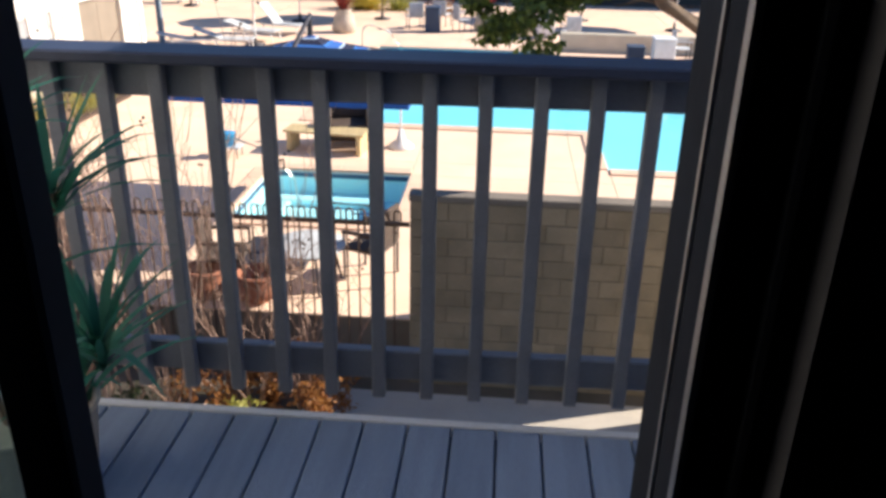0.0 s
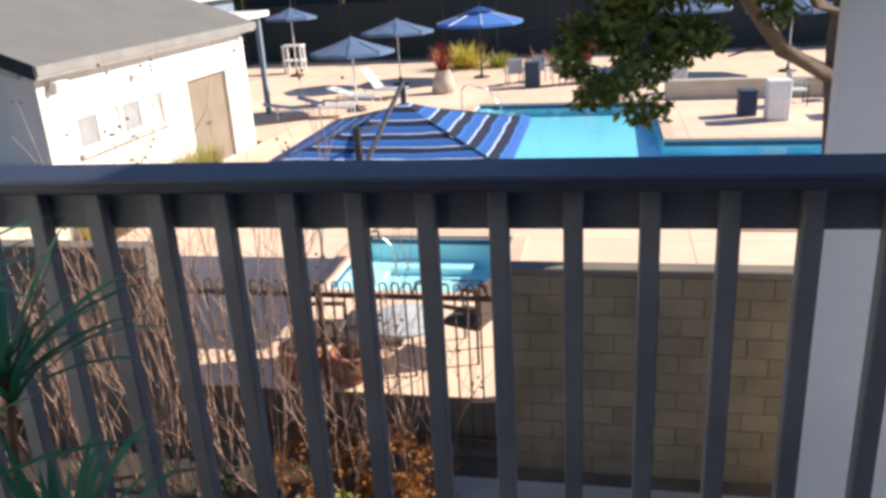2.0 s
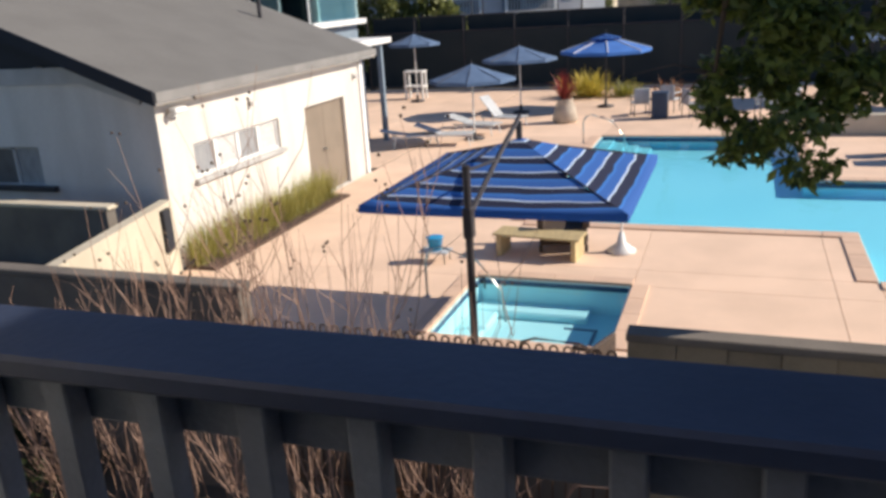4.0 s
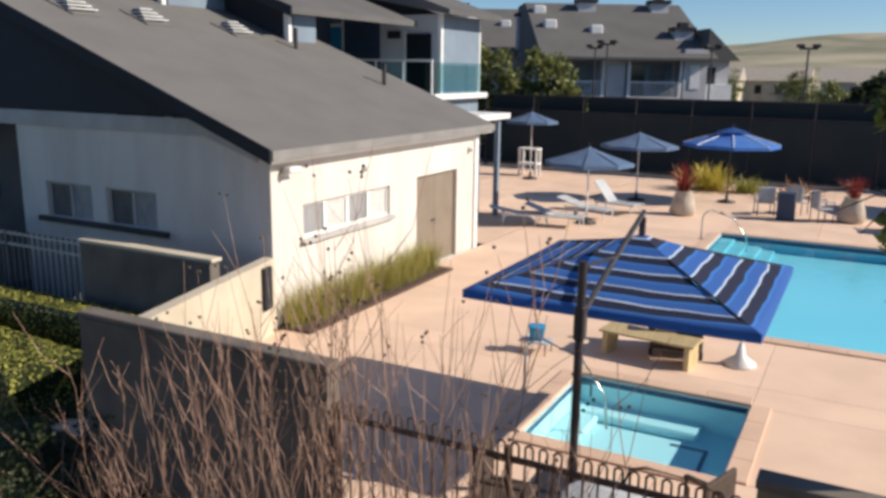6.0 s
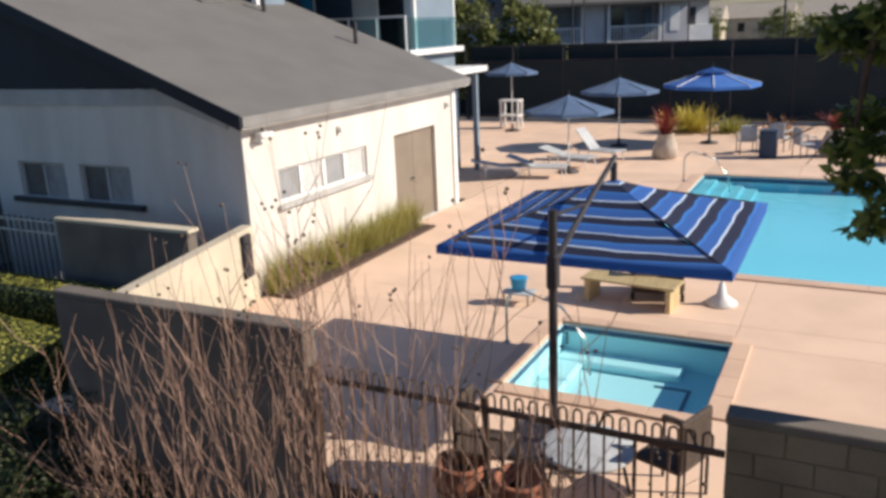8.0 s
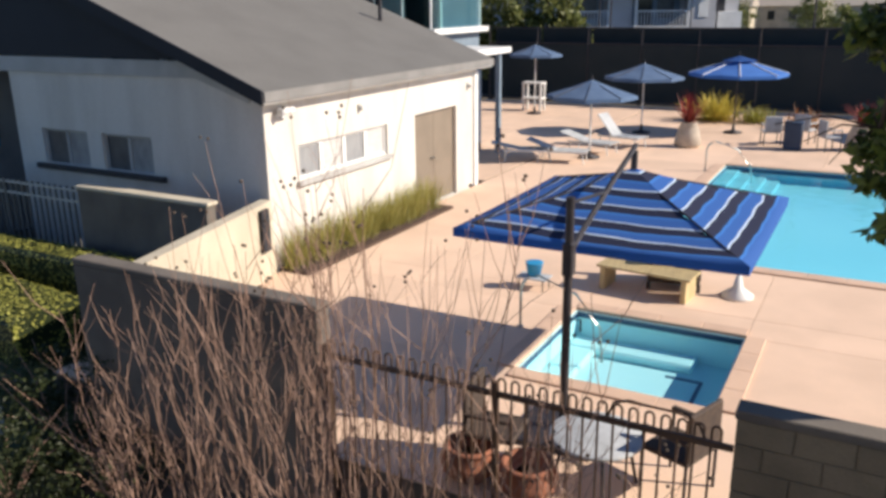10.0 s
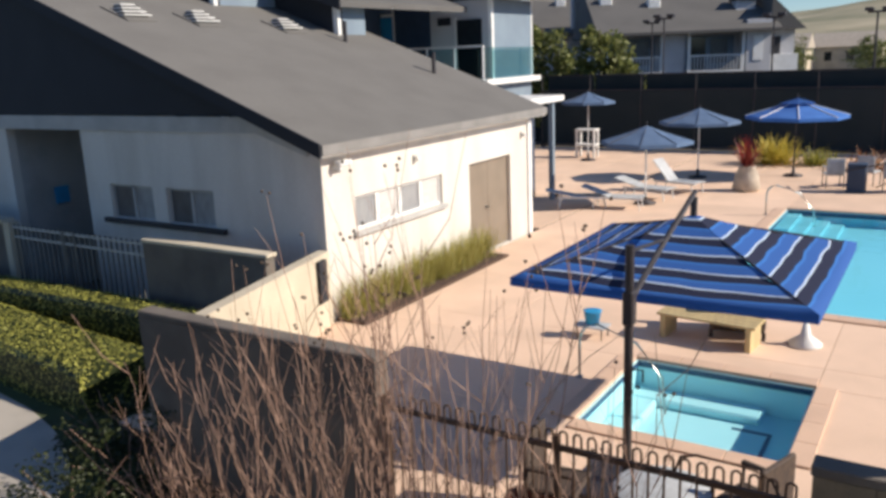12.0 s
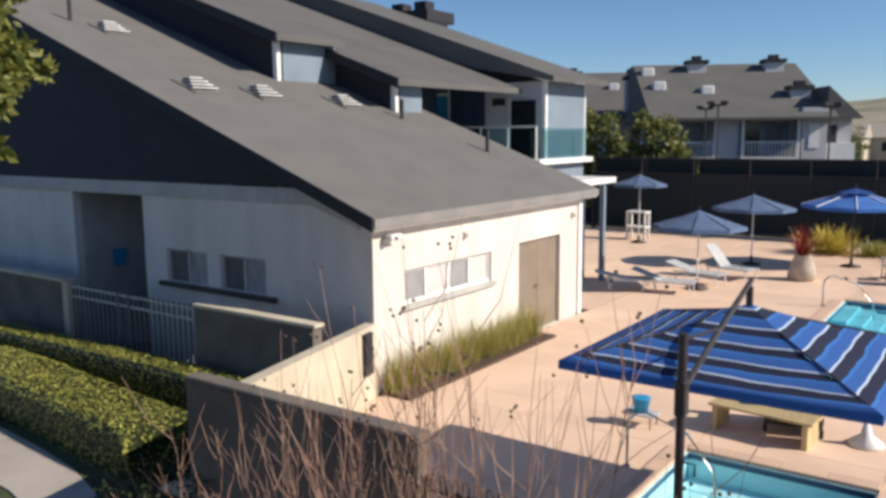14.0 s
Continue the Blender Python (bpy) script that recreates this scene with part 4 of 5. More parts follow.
for x, y, h, r, sd in ((-17.6, 41.5, 6.4, 2.2, 11), (-14.9, 42.5, 6.0, 2.0, 12), (4.5, 41, 6.0, 2.4, 13), (9.5, 40.5, 6.5, 2.6, 14), (0.8, 42, 5.2, 1.6, 15), (-2.0, 62, 4.5, 2.2, 16), (-18.5, 120, 6.0, 2.6, 17), (-8.5, 118, 5.5, 2.8, 18), (2.0, 122, 6.2, 3.0, 19)):
    tree(x, y, GL, "dense dark green tree behind the court fence", (((0, 0, 0), (0, 0, 2), (0, 0, h - GL - 0.8)), 0.14, 0.04), [(((0, 0, 2.5), (0.5, 0, 3.4), (r * 0.6, 0, h - 0.8)), 0.06, 0.02)],
         [((0, 0, h - r * 0.7), r * 0.75), ((r * 0.5, 0.1, h - r * 1.1), r * 0.6), ((-r * 0.5, 0, h - r * 1.0), r * 0.62), ((0.1, 0, h - r * 1.7), r * 0.7), ((-0.3, -0.2, h - r * 0.3), r * 0.4)],
         3400, 0.18, M_SHADE if x > 0 else M_FARLEAF, sd)


def bare_shrub(x, y, z, stems, height, spread, seed, pods=0):
    rng = random.Random(seed)
    e = thing("bare_shrub", x, y, z, "leafless shrub of thin reddish-brown twigs", "shrub", "bare shrubs before the yard wall")
    ends = []
    for _ in range(stems):
        a = rng.random() * 6.28
        h = height * rng.uniform(0.5, 1.0)
        sp = spread * rng.uniform(0.15, 1.0)
        d = Vector((math.cos(a), math.sin(a) * 0.6, 0))
        side = Vector((-d.y, d.x, 0)) * rng.gauss(0, 0.16)
        p0 = d * 0.2 * rng.random()
        bendy = rng.uniform(0.7, 2.2)
        pts = [p0 + d * sp * (t ** bendy) + side * math.sin(t * 3.0) + Vector((rng.gauss(0, 0.035), rng.gauss(0, 0.035), h * (t - 0.08 * t * t))) for t in (0, 0.15, 0.3, 0.45, 0.6, 0.75, 0.88, 1.0)]
        r = rng.uniform(0.006, 0.013)
        bm = tube(bmesh.new(), pts, r, 0.0025, 4)
        ends.append(pts[-1])
        for _ in range(rng.randrange(3, 7)):
            k = rng.randrange(2, 7)
            b = pts[k].lerp(pts[k + 1], rng.random())
            out = (d * rng.uniform(-0.2, 1.0) + Vector((rng.gauss(0, 0.7), rng.gauss(0, 0.4), 0))) * 0.32
            rise = rng.uniform(0.35, 0.95) * height * 0.28
            mid = b + out * 0.55 + Vector((0, 0, rise * 0.35))
            tip = b + out + Vector((rng.gauss(0, 0.03), 0, rise))
            tube(bm, (b, mid, tip), 0.005, 0.002, 3)
            ends.append(tip)
            if rng.random() < 0.6:
                fork = mid + Vector((rng.gauss(0, 0.16), rng.gauss(0, 0.1), rise * rng.uniform(0.3, 0.7)))
                tube(bm, (mid, (mid + fork) / 2 + Vector((0, 0, 0.02)), fork), 0.003, 0.0015, 3)
                ends.append(fork)
        under(e, "stem", bm, M_TWIG)
    if pods:
        pm = bmesh.new()
        for q in rng.sample(ends, min(pods, len(ends))):
            for _ in range(rng.randrange(1, 4)):
                c = q + Vector((rng.gauss(0, 0.04), rng.gauss(0, 0.04), rng.gauss(0, 0.04)))
                bmesh.ops.create_icosphere(pm, subdivisions=1, radius=0.016, matrix=Matrix.Translation(c))
        tagged(under(e, "seed_head", pm, M_BARK, "dark dried seed pods"), kind="stuff")
    return e


for i, (x, y, n, h, sp) in enumerate(((-5.2, 7.1, 13, 2.7, 0.7), (-4.6, 7.1, 6, 3.2, 0.8), (-4.0, 6.9, 7, 3.5, 1.0), (-3.4, 7.0, 9, 3.7, 1.0), (-2.8, 6.8, 10, 3.9, 1.0), (-2.1, 6.9, 12, 3.9, 1.0), (-1.4, 7.1, 11, 3.3, 0.9), (-3.4, 6.2, 6, 2.6, 1.0), (-0.7, 7.3, 8, 2.2, 0.7))):
    bare_shrub(x, y, GL, n, h, sp, 40 + i)
for i, (x, y, n, h, sp) in enumerate(((-2.7, 7.35, 8, 4.5, 0.7), (-3.4, 7.4, 6, 4.4, 0.6), (-1.8, 7.5, 7, 3.9, 0.7), (-4.2, 7.4, 5, 4.0, 0.6), (-0.9, 7.6, 4, 3.0, 0.6))):
    bare_shrub(x, y, GL, n, h, sp, 60 + i, 20)


def leafy(x, y, z, r, h, material, label, seed, n=500, size=0.06, name="shrub"):
    rng = random.Random(seed)
    e = thing(name, x, y, z, label, "shrub")
    bm = bmesh.new()
    for _ in range(9):
        a = rng.random() * 6.28
        q = Vector((math.cos(a) * r * 0.8, math.sin(a) * r * 0.8, h * rng.uniform(0.5, 0.95)))
        tube(bm, ((0, 0, 0), q * 0.5 + Vector((0, 0, h * 0.15)), q), 0.012, 0.004, 4)
    under(e, "branchwork", bm, M_TWIG)
    spots = []
    for _ in range(22):
        a, q = rng.random() * 6.28, r * rng.random() ** 0.5
        c = (math.cos(a) * q, math.sin(a) * q, h * rng.uniform(0.15, 1.0) * (1 - 0.4 * (q / r) ** 2))
        spots += blob(rng, c, r * 0.3, n // 22, 0.8)
    spots = [(a, b, max(c, 0.02)) for a, b, c in spots]
    mesh_part(e, "foliage", leaves(spots, size, rng), material)
    return e


# Shrubs at the yard wall and hedge end hold that corner's shade in their colour.
for i, (x, y, r, h, m, lab) in enumerate(((-0.9, 7.2, 0.5, 0.9, M_RUST, "rust-coloured leafy shrub at the iron fence"), (-1.7, 7.3, 0.5, 0.8, M_RUST, "rust-coloured leafy shrub at the iron fence"), (-0.5, 6.5, 0.45, 0.6, M_HEDGE, "low olive-green shrub below the balcony"), (-1.5, 6.3, 0.55, 0.7, M_HEDGE, "low olive-green shrub below the balcony"), (-2.6, 6.6, 0.55, 0.6, M_SHADE, "low dark green shrub below the balcony"), (-6.3, 5.6, 0.7, 0.6, M_SHADE, "low dark green shrub beside the path"), (-3.4, 5.6, 0.6, 0.5, M_SHADE, "low dark green shrub below the balcony"), (-7.2, 7.75, 0.75, 1.5, M_SHADE, "leafy shrub in a shade-dark colour at the end of the yard wall"), (-7.0, 6.9, 0.8, 1.1, M_SHADE, "leafy shrub in a shade-dark colour at the end of the yard wall"), (-6.2, 7.4, 0.7, 0.9, M_SHADE, "leafy shrub in a shade-dark colour before the yard wall"), (-8.1, 8.3, 0.7, 1.1, M_SHADE, "leafy shrub in a shade-dark colour at the end of the hedge"))):
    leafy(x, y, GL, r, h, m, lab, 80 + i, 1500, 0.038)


def blades(rng, spots, length, width, lean, bend=0.5):
    """Strap leaves that rise and arch over, two faces a segment."""
    v, f = [], []
    for p in spots:
        a = rng.random() * 6.28
        d = Vector((math.cos(a), math.sin(a), 0))
        s = Vector((-d.y, d.x, 0))
        L = length * rng.uniform(0.6, 1.15)
        le = lean * rng.uniform(0.3, 1.2)
        i = len(v)
        for k in range(5):
            t = k / 4
            c = Vector(p) + d * L * le * t + Vector((0, 0, L * (t * (1 - 0.35 * le) - bend * le * t * t)))
            w = width * (1 - t) ** 0.6 * (0.5 + 1.2 * min(t, 0.4)) if k < 4 else 0.0008
            v += [tuple(c + s * w * 0.5), tuple(c - s * w * 0.5)]
        for k in range(4):
            q = i + 2 * k
            f.append((q, q + 1, q + 3, q + 2))
    me = bpy.data.meshes.new("blades")
    me.from_pydata(v, [], f)
    return me


rng = random.Random(21)
bed = tagged(obj("planting_bed", box(-8.1, -7.45, 12.75, 18.0, -0.3, 0.05, bevel=0.02), M_MULCH), "narrow bed of dark mulch along the pool house", "ground", kind="structure")
for i in range(11):
    e = thing("grass_tuft", -7.82 + rng.uniform(-0.08, 0.08), 13.0 + i * 0.46, 0.05, "olive ornamental grass tuft in the mulch bed", "grass", "grass tufts in the bed")
    mesh_part(e, "blade_tuft", blades(rng, [(rng.gauss(0, 0.09), rng.gauss(0, 0.13), 0) for _ in range(230)], 0.85, 0.015, 0.42), M_GRASS)

# balcony palm in its pot
pp = thing("potted_palm", -0.24, 2.12, DZ, "potted cane plant with blue-green strap leaves", "plant")
under(pp, "pot", lathe([(0.11, 0), (0.15, 0.02), (0.18, 0.26), (0.19, 0.28), (0.17, 0.28), (0.16, 0.25)], 20), M_POT, "", True)
prng = random.Random(9)
for dx, dy, h in ((0.17, 0.03, 0.86), (0.27, -0.06, 0.5), (0.0, 0.06, 0.97), (-0.05, -0.1, 0.62), (0.13, 0.08, 0.3), (0.08, -0.12, 0.7)):
    under(pp, "cane", tube(bmesh.new(), ((dx * 0.3, dy * 0.3, 0.2), (dx * 0.7, dy * 0.7, (0.2 + h) / 2), (dx, dy, h)), 0.012, 0.008), M_TWIG)
    mesh_part(pp, "leaf_rosette", blades(prng, [(dx, dy, h - 0.06 + prng.random() * 0.1) for _ in range(34)], 0.36, 0.028, 0.85, 0.45), M_PALM)


# ---- hedges, path, lawn ----
def hedge(pts, width, z0, z1, label, seed):
    """Clipped hedge along a line: rounded dark core under a skin of small leaves, thinner at the sides."""
    rng = random.Random(seed)
    e = tagged(new("clipped_hedge"), label, "hedge")
    e.location = (pts[0][0], pts[0][1], z0)
    o = Vector((pts[0][0], pts[0][1], z0))
    bm = bmesh.new()
    rings = []
    for i, p in enumerate(pts):
        a, b = Vector(pts[max(i - 1, 0)]), Vector(pts[min(i + 1, len(pts) - 1)])
        d = (b - a).normalized()
        s = Vector((-d.y, d.x)) * width / 2
        c = Vector(p)
        rings.append([bm.verts.new(Vector((c.x + s.x * k, c.y + s.y * k, z)) - o) for k, z in ((1, z0), (1, z1 - 0.08), (0.85, z1), (-0.85, z1), (-1, z1 - 0.08), (-1, z0))])
    for a, b in zip(rings, rings[1:]):
        for k in range(6):
            bm.faces.new((a[k], a[(k + 1) % 6], b[(k + 1) % 6], b[k]))
    bm.faces.new(rings[0])
    bm.faces.new(rings[-1][::-1])
    bmesh.ops.recalc_face_normals(bm, faces=bm.faces)
    spots = []
    for fc in bm.faces:
        # Sides get fewer leaves so the dark core stands for the hedge's own shade.
        n = int(fc.calc_area() * (1200 if fc.normal.z > 0.5 else 420))
        vs = [q.co for q in fc.verts]
        for _ in range(n):
            if len(vs) == 4:
                u, w = rng.random(), rng.random()
                p = vs[0].lerp(vs[1], u).lerp(vs[3].lerp(vs[2], u), w)
            else:
                k = rng.randrange(1, len(vs) - 1)
                u, w = sorted((rng.random(), rng.random()))
                p = vs[0] * u + vs[k] * (w - u) + vs[k + 1] * (1 - w)
            spots.append((p + fc.normal * (rng.uniform(-0.02, 0.022) if fc.normal.z > 0.5 else rng.uniform(-0.015, 0.05)), fc.normal.copy()))
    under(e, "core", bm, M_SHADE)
    v, f = [], []
    for p, nrm in spots:
        tilt = 0.3 if nrm.z > 0.5 else 0.16
        lie = (nrm + Vector((rng.gauss(0, tilt), rng.gauss(0, tilt), rng.gauss(0, tilt)))).normalized()
        d = Matrix.Rotation(rng.random() * 6.28, 3, lie) @ lie.orthogonal().normalized()
        w = lie.cross(d)
        k = rng.uniform(0.02, 0.04)
        i = len(v)
        v += [tuple(q) for q in (p, p + d * k * 0.7 + w * k * 0.5, p + d * k * 1.4, p + d * k * 0.7 - w * k * 0.5)]
        f += [(i, i + 1, i + 2, i + 3)]
    me = bpy.data.meshes.new("leaf_skin")
    me.from_pydata(v, [], f)
    mesh_part(e, "leaf_skin", me, M_CLIPPED)


hedge([(-9.3, 9.25), (-11, 9.35), (-13, 9.55), (-15, 9.7), (-18, 9.6)], 1.2, GL, 0.3, "clipped hedge with a broad sunlit top beside the path", 1)
hedge([(-9.2, 10.75), (-11.5, 10.75), (-14, 10.65), (-18, 10.45)], 0.6, GL, 0.52, "narrow clipped hedge before the iron gate", 2)
bm = bmesh.new()
rings = []
for px, py, hw in ((-18, 8.0, 0.62), (-15, 8.1, 0.6), (-13, 8.12, 0.56), (-11.5, 8.08, 0.5), (-10.3, 7.98, 0.45), (-9.4, 7.78, 0.4), (-8.7, 7.5, 0.36), (-8.1, 7.1, 0.34), (-7.7, 6.5, 0.34), (-7.5, 5.6, 0.34)):
    bend = max(0.0, (px + 10) * 0.14)
    rings.append([bm.verts.new((px + k * bend, py + k * hw, z)) for k, z in ((-1, -0.42), (1, -0.42), (1, -0.335), (-1, -0.335))])
for a, b in zip(rings, rings[1:]):
    for k in range(4):
        bm.faces.new((a[k], a[(k + 1) % 4], b[(k + 1) % 4], b[k]))
bm.faces.new(rings[0])
bm.faces.new(rings[-1][::-1])
bmesh.ops.recalc_face_normals(bm, faces=bm.faces)
tagged(obj("path", bm, M_PATH), "curved pale concrete garden path", "path", kind="structure")
tagged(obj("lawn", box(-24, -7.15, 3.5, 8.9, GL - 0.05, -0.36, bevel=0.04), M_LAWN), "raised lawn soil beside the garden path", "lawn", kind="structure")
tagged(obj("pavement", box(-1.0, 2.69, 4.0, 7.9, GL - 0.1, GL + 0.03), M_PATH), "pale concrete walk below the balcony", "pavement", kind="structure")
# Lawn blades use the dark leaf colour in place of shade.
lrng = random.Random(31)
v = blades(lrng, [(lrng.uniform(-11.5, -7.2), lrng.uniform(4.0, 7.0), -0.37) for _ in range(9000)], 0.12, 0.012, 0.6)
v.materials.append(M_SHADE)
tagged(new("lawn_grass", v), "short lawn grass, its shade put into a dark leaf colour", "grass", kind="stuff")

# ---- pool furniture ----
cu = thing("cantilever_umbrella", -1.85, 9.82, 0, "cantilever umbrella with a blue and navy striped square canopy", "umbrella")
under(cu, "base_plate", box(-0.45, 0.45, -0.45, 0.45, 0.0, 0.06, bevel=0.01), M_METAL)
under(cu, "mast", rod((0, 0, 0.06), (0, 0, 2.56), 0.045, 12), M_METAL)
under(cu, "slide_housing", box(-0.055, 0.055, -0.055, 0.07, 1.75, 2.1, bevel=0.015), M_METAL)
under(cu, "arm", tube(bmesh.new(), ((0, 0.05, 2.0), (0.05, 1.0, 2.42), (0.1, 1.9, 2.78)), 0.035, 0.03, 8), M_METAL)
under(cu, "strut", tube(bmesh.new(), ((0, 0, 2.5), (0.05, 0.9, 2.42)), 0.02, 0.02), M_METAL)
under(cu, "crank", tube(bmesh.new(), ((0.05, 0, 1.3), (0.15, 0, 1.3), (0.15, 0, 1.18)), 0.012), M_METAL)
H, PK, CZ = 1.56, 2.52, 2.0
cc = Vector((0.1, 1.86, 0))
for q in range(4):
    bm = bmesh.new()
    n = 12
    rows = []
    for j in range(n + 1):
        t = j / n
        row = []
        for i in range(n + 1):
            u = -1 + 2 * i / n
            sag = 0.05 * math.sin(t * math.pi) + 0.016 * math.sin(t * 36 + u * 2) * t
            row.append(bm.verts.new((u * H * t, -H * t, PK - (PK - CZ) * t - sag - 0.03 * t * (1 - u * u))))
        rows.append(row)
    for a, b in zip(rows, rows[1:]):
        for i in range(n):
            bm.faces.new((a[i], a[i + 1], b[i + 1], b[i]))
    hem = [bm.verts.new(w.co + Vector((0, 0, -0.09))) for w in rows[-1]]
    for i in range(n):
        bm.faces.new((rows[-1][i], rows[-1][i + 1], hem[i + 1], hem[i]))
    bmesh.ops.remove_doubles(bm, verts=bm.verts, dist=0.0005)
    bmesh.ops.rotate(bm, verts=bm.verts, matrix=Matrix.Rotation(q * math.pi / 2, 3, "Z"))
    o = under(cu, "canopy_panel", bm, M_STRIPE, "", True)
    o.location = cc
for q in range(4):
    a = q * math.pi / 2 + math.pi / 4
    tip = cc + Vector((math.cos(a) * H * 1.41, math.sin(a) * H * 1.41, CZ - 0.02))
    under(cu, "rib", rod(cc + Vector((0, 0, PK - 0.05)), tip, 0.012, 5), M_METAL)
under(cu, "hub", rod(cc + Vector((0, 0, PK - 0.1)), cc + Vector((0, 0, PK + 0.2)), 0.04), M_METAL)


def umbrella(x, y, h, r, canvas, label, ribs=False, tilt=0):
    e = thing("market_umbrella", x, y, 0, label, "umbrella", "umbrellas on the terrace", turn=11)
    under(e, "base", lathe([(0.3, 0), (0.3, 0.05), (0.06, 0.1), (0.04, 0.3)], 16), M_METAL, "", True)
    under(e, "pole", rod((0, 0, 0.1), (0, 0, h), 0.025), M_TRIM if not ribs else M_METAL)
    for k in range(8):
        a0, a1 = (2 * math.pi * q / 8 for q in (k, k + 1))
        bm = bmesh.new()
        z1 = h - 0.24 * r - 0.12
        t = bm.verts.new((0, 0, h))
        m0, m1 = (bm.verts.new((0.5 * r * math.cos(a), 0.5 * r * math.sin(a), (h + z1) / 2 - 0.02)) for a in (a0, a1))
        b0, b1 = (bm.verts.new((r * math.cos(a), r * math.sin(a), z1)) for a in (a0, a1))
        am = (a0 + a1) / 2
        mid = bm.verts.new((0.9 * r * math.cos(am), 0.9 * r * math.sin(am), z1 + 0.03))
        h0, h1 = (bm.verts.new((r * math.cos(a), r * math.sin(a), z1 - 0.1)) for a in (a0, a1))
        for fc in ((t, m0, m1), (m0, b0, mid), (m0, mid, m1), (m1, mid, b1), (b0, h0, h1, b1), (b0, b1, mid)):
            bm.faces.new(fc)
        under(e, "canopy_panel", bm, canvas)
        under(e, "rib", rod((0, 0, h - 0.02), (r * math.cos(a0), r * math.sin(a0), z1 + 0.01), 0.02 if ribs else 0.01, 5), M_TRIM if ribs else M_METAL)
    if ribs:
        bm = bmesh.new()
        top = bm.verts.new((0, 0, h + 0.06))
        ring = [bm.verts.new((0.36 * r * math.cos(2 * math.pi * k / 8), 0.36 * r * math.sin(2 * math.pi * k / 8), h - 0.1)) for k in range(8)]
        for k in range(8):
            bm.faces.new((top, ring[k], ring[(k + 1) % 8]))
        bmesh.ops.solidify(bm, geom=bm.faces[:], thickness=0.012)
        under(e, "vent_cap", bm, canvas, "raised vent cap")
    under(e, "finial", rod((0, 0, h), (0, 0, h + (0.2 if ribs else 0.12)), 0.025), M_METAL)


umbrella(-6.7, 25.1, 2.25, 1.3, M_CANVAS, "faded blue market umbrella on a white pole")
umbrella(-6.6, 30.35, 2.36, 1.33, M_CANVAS, "faded blue market umbrella beside the loungers")
umbrella(-3.75, 31.6, 2.53, 1.6, M_BRIGHT, "bright blue umbrella with pale ribs", True)
umbrella(-11.9, 33.6, 2.76, 1.08, M_CANVAS, "faded blue market umbrella near the court fence")
umbrella(3.8, 33.0, 2.6, 1.6, M_CANVAS, "faded blue market umbrella behind the pool")
umbrella(7.0, 31.0, 2.6, 1.6, M_CANVAS, "faded blue market umbrella behind the pool")


def lounger(x, y, turn, up):
    e = thing("sun_lounger", x, y, 0, "white sun lounger with a pale sling and raised back", "lounger", "loungers on the terrace", turn=turn)
    for s in (-0.3, 0.3):
        under(e, "side_rail", box(-0.7 + 0.0, 0.75, s - 0.02, s + 0.02, 0.3, 0.35, bevel=0.006), M_PLASTIC)
        for lx in (-0.6, 0.6):
            under(e, "leg", tube(bmesh.new(), ((lx, s, 0.31), (lx * 1.1, s, 0.0)), 0.02), M_PLASTIC)
    under(e, "seat", box(-0.2, 0.74, -0.28, 0.28, 0.335, 0.36, bevel=0.008), M_SLING, "pale grey sling seat")
    bm = box(-0.85, 0, -0.28, 0.28, -0.012, 0.012, bevel=0.006)
    bmesh.ops.rotate(bm, verts=bm.verts, matrix=Matrix.Rotation(radians(up), 3, "Y"))
    bmesh.ops.translate(bm, vec=(-0.2, 0, 0.35), verts=bm.verts)
    under(e, "backrest", bm, M_SLING)


for x, y, tn, u in ((-6.4, 27.4, -15, 48), (-6.9, 26.0, -10, 16), (-7.2, 24.2, 10, 20), (-8.2, 24.0, 25, 12)):
    lounger(x, y, tn, u)


def planter(x, y, material, label, n, ln):
    e = thing("potted_plant", x, y, 0, label, "plant")
    under(e, "pot", lathe([(0.34, 0), (0.42, 0.1), (0.34, 0.5), (0.24, 0.72), (0.27, 0.76), (0.2, 0.76), (0.18, 0.7)], 20), M_POT, "tapered sand-coloured pot", True)
    r2 = random.Random(n)
    mesh_part(e, "foliage", blades(r2, [(r2.gauss(0, 0.06), r2.gauss(0, 0.06), 0.7) for _ in range(n)], ln, 0.05, 0.55, 0.2), material)


planter(-4.55, 28.2, M_RED, "tapered sand pot with red strap leaves", 90, 1.1)
planter(0.2, 29.6, M_RED, "tapered sand pot with dark red leaves", 60, 0.9)
for x, y, n, ln, m, lab in ((-4.9, 34.5, 300, 1.45, M_GOLD, "golden clump of arching strap leaves"), (-1.6, 33.5, 120, 1.0, M_RUST, "low rusty clump at the fence"), (-3.4, 34.4, 130, 0.9, M_HEDGE, "low green clump at the fence")):
    e = thing("strap_plant", x, y, 0, lab, "plant")
    r2 = random.Random(n)
    mesh_part(e, "foliage", blades(r2, [(r2.gauss(0, 0.3), r2.gauss(0, 0.2), 0) for _ in range(n)], ln, 0.07, 0.95, 0.35), m)


def chair(x, y, turn, material, label):
    e = thing("patio_chair", x, y, 0, label, "chair", "chairs on the terrace", turn=turn)
    under(e, "seat", box(-0.26, 0.26, -0.25, 0.25, 0.40, 0.45, bevel=0.015), material)
    bm = box(-0.26, 0.26, 0.21, 0.26, 0.45, 0.92, bevel=0.015)
    under(e, "backrest", bm, material)
    for sx in (-0.25, 0.25):
        under(e, "armrest", box(sx - 0.03, sx + 0.03, -0.25, 0.24, 0.62, 0.66, bevel=0.01), material)
        for sy in (-0.23, 0.23):
            under(e, "leg", tube(bmesh.new(), ((sx, sy, 0.0), (sx, sy, 0.63 if sy < 0 else 0.41)), 0.016), M_METAL)


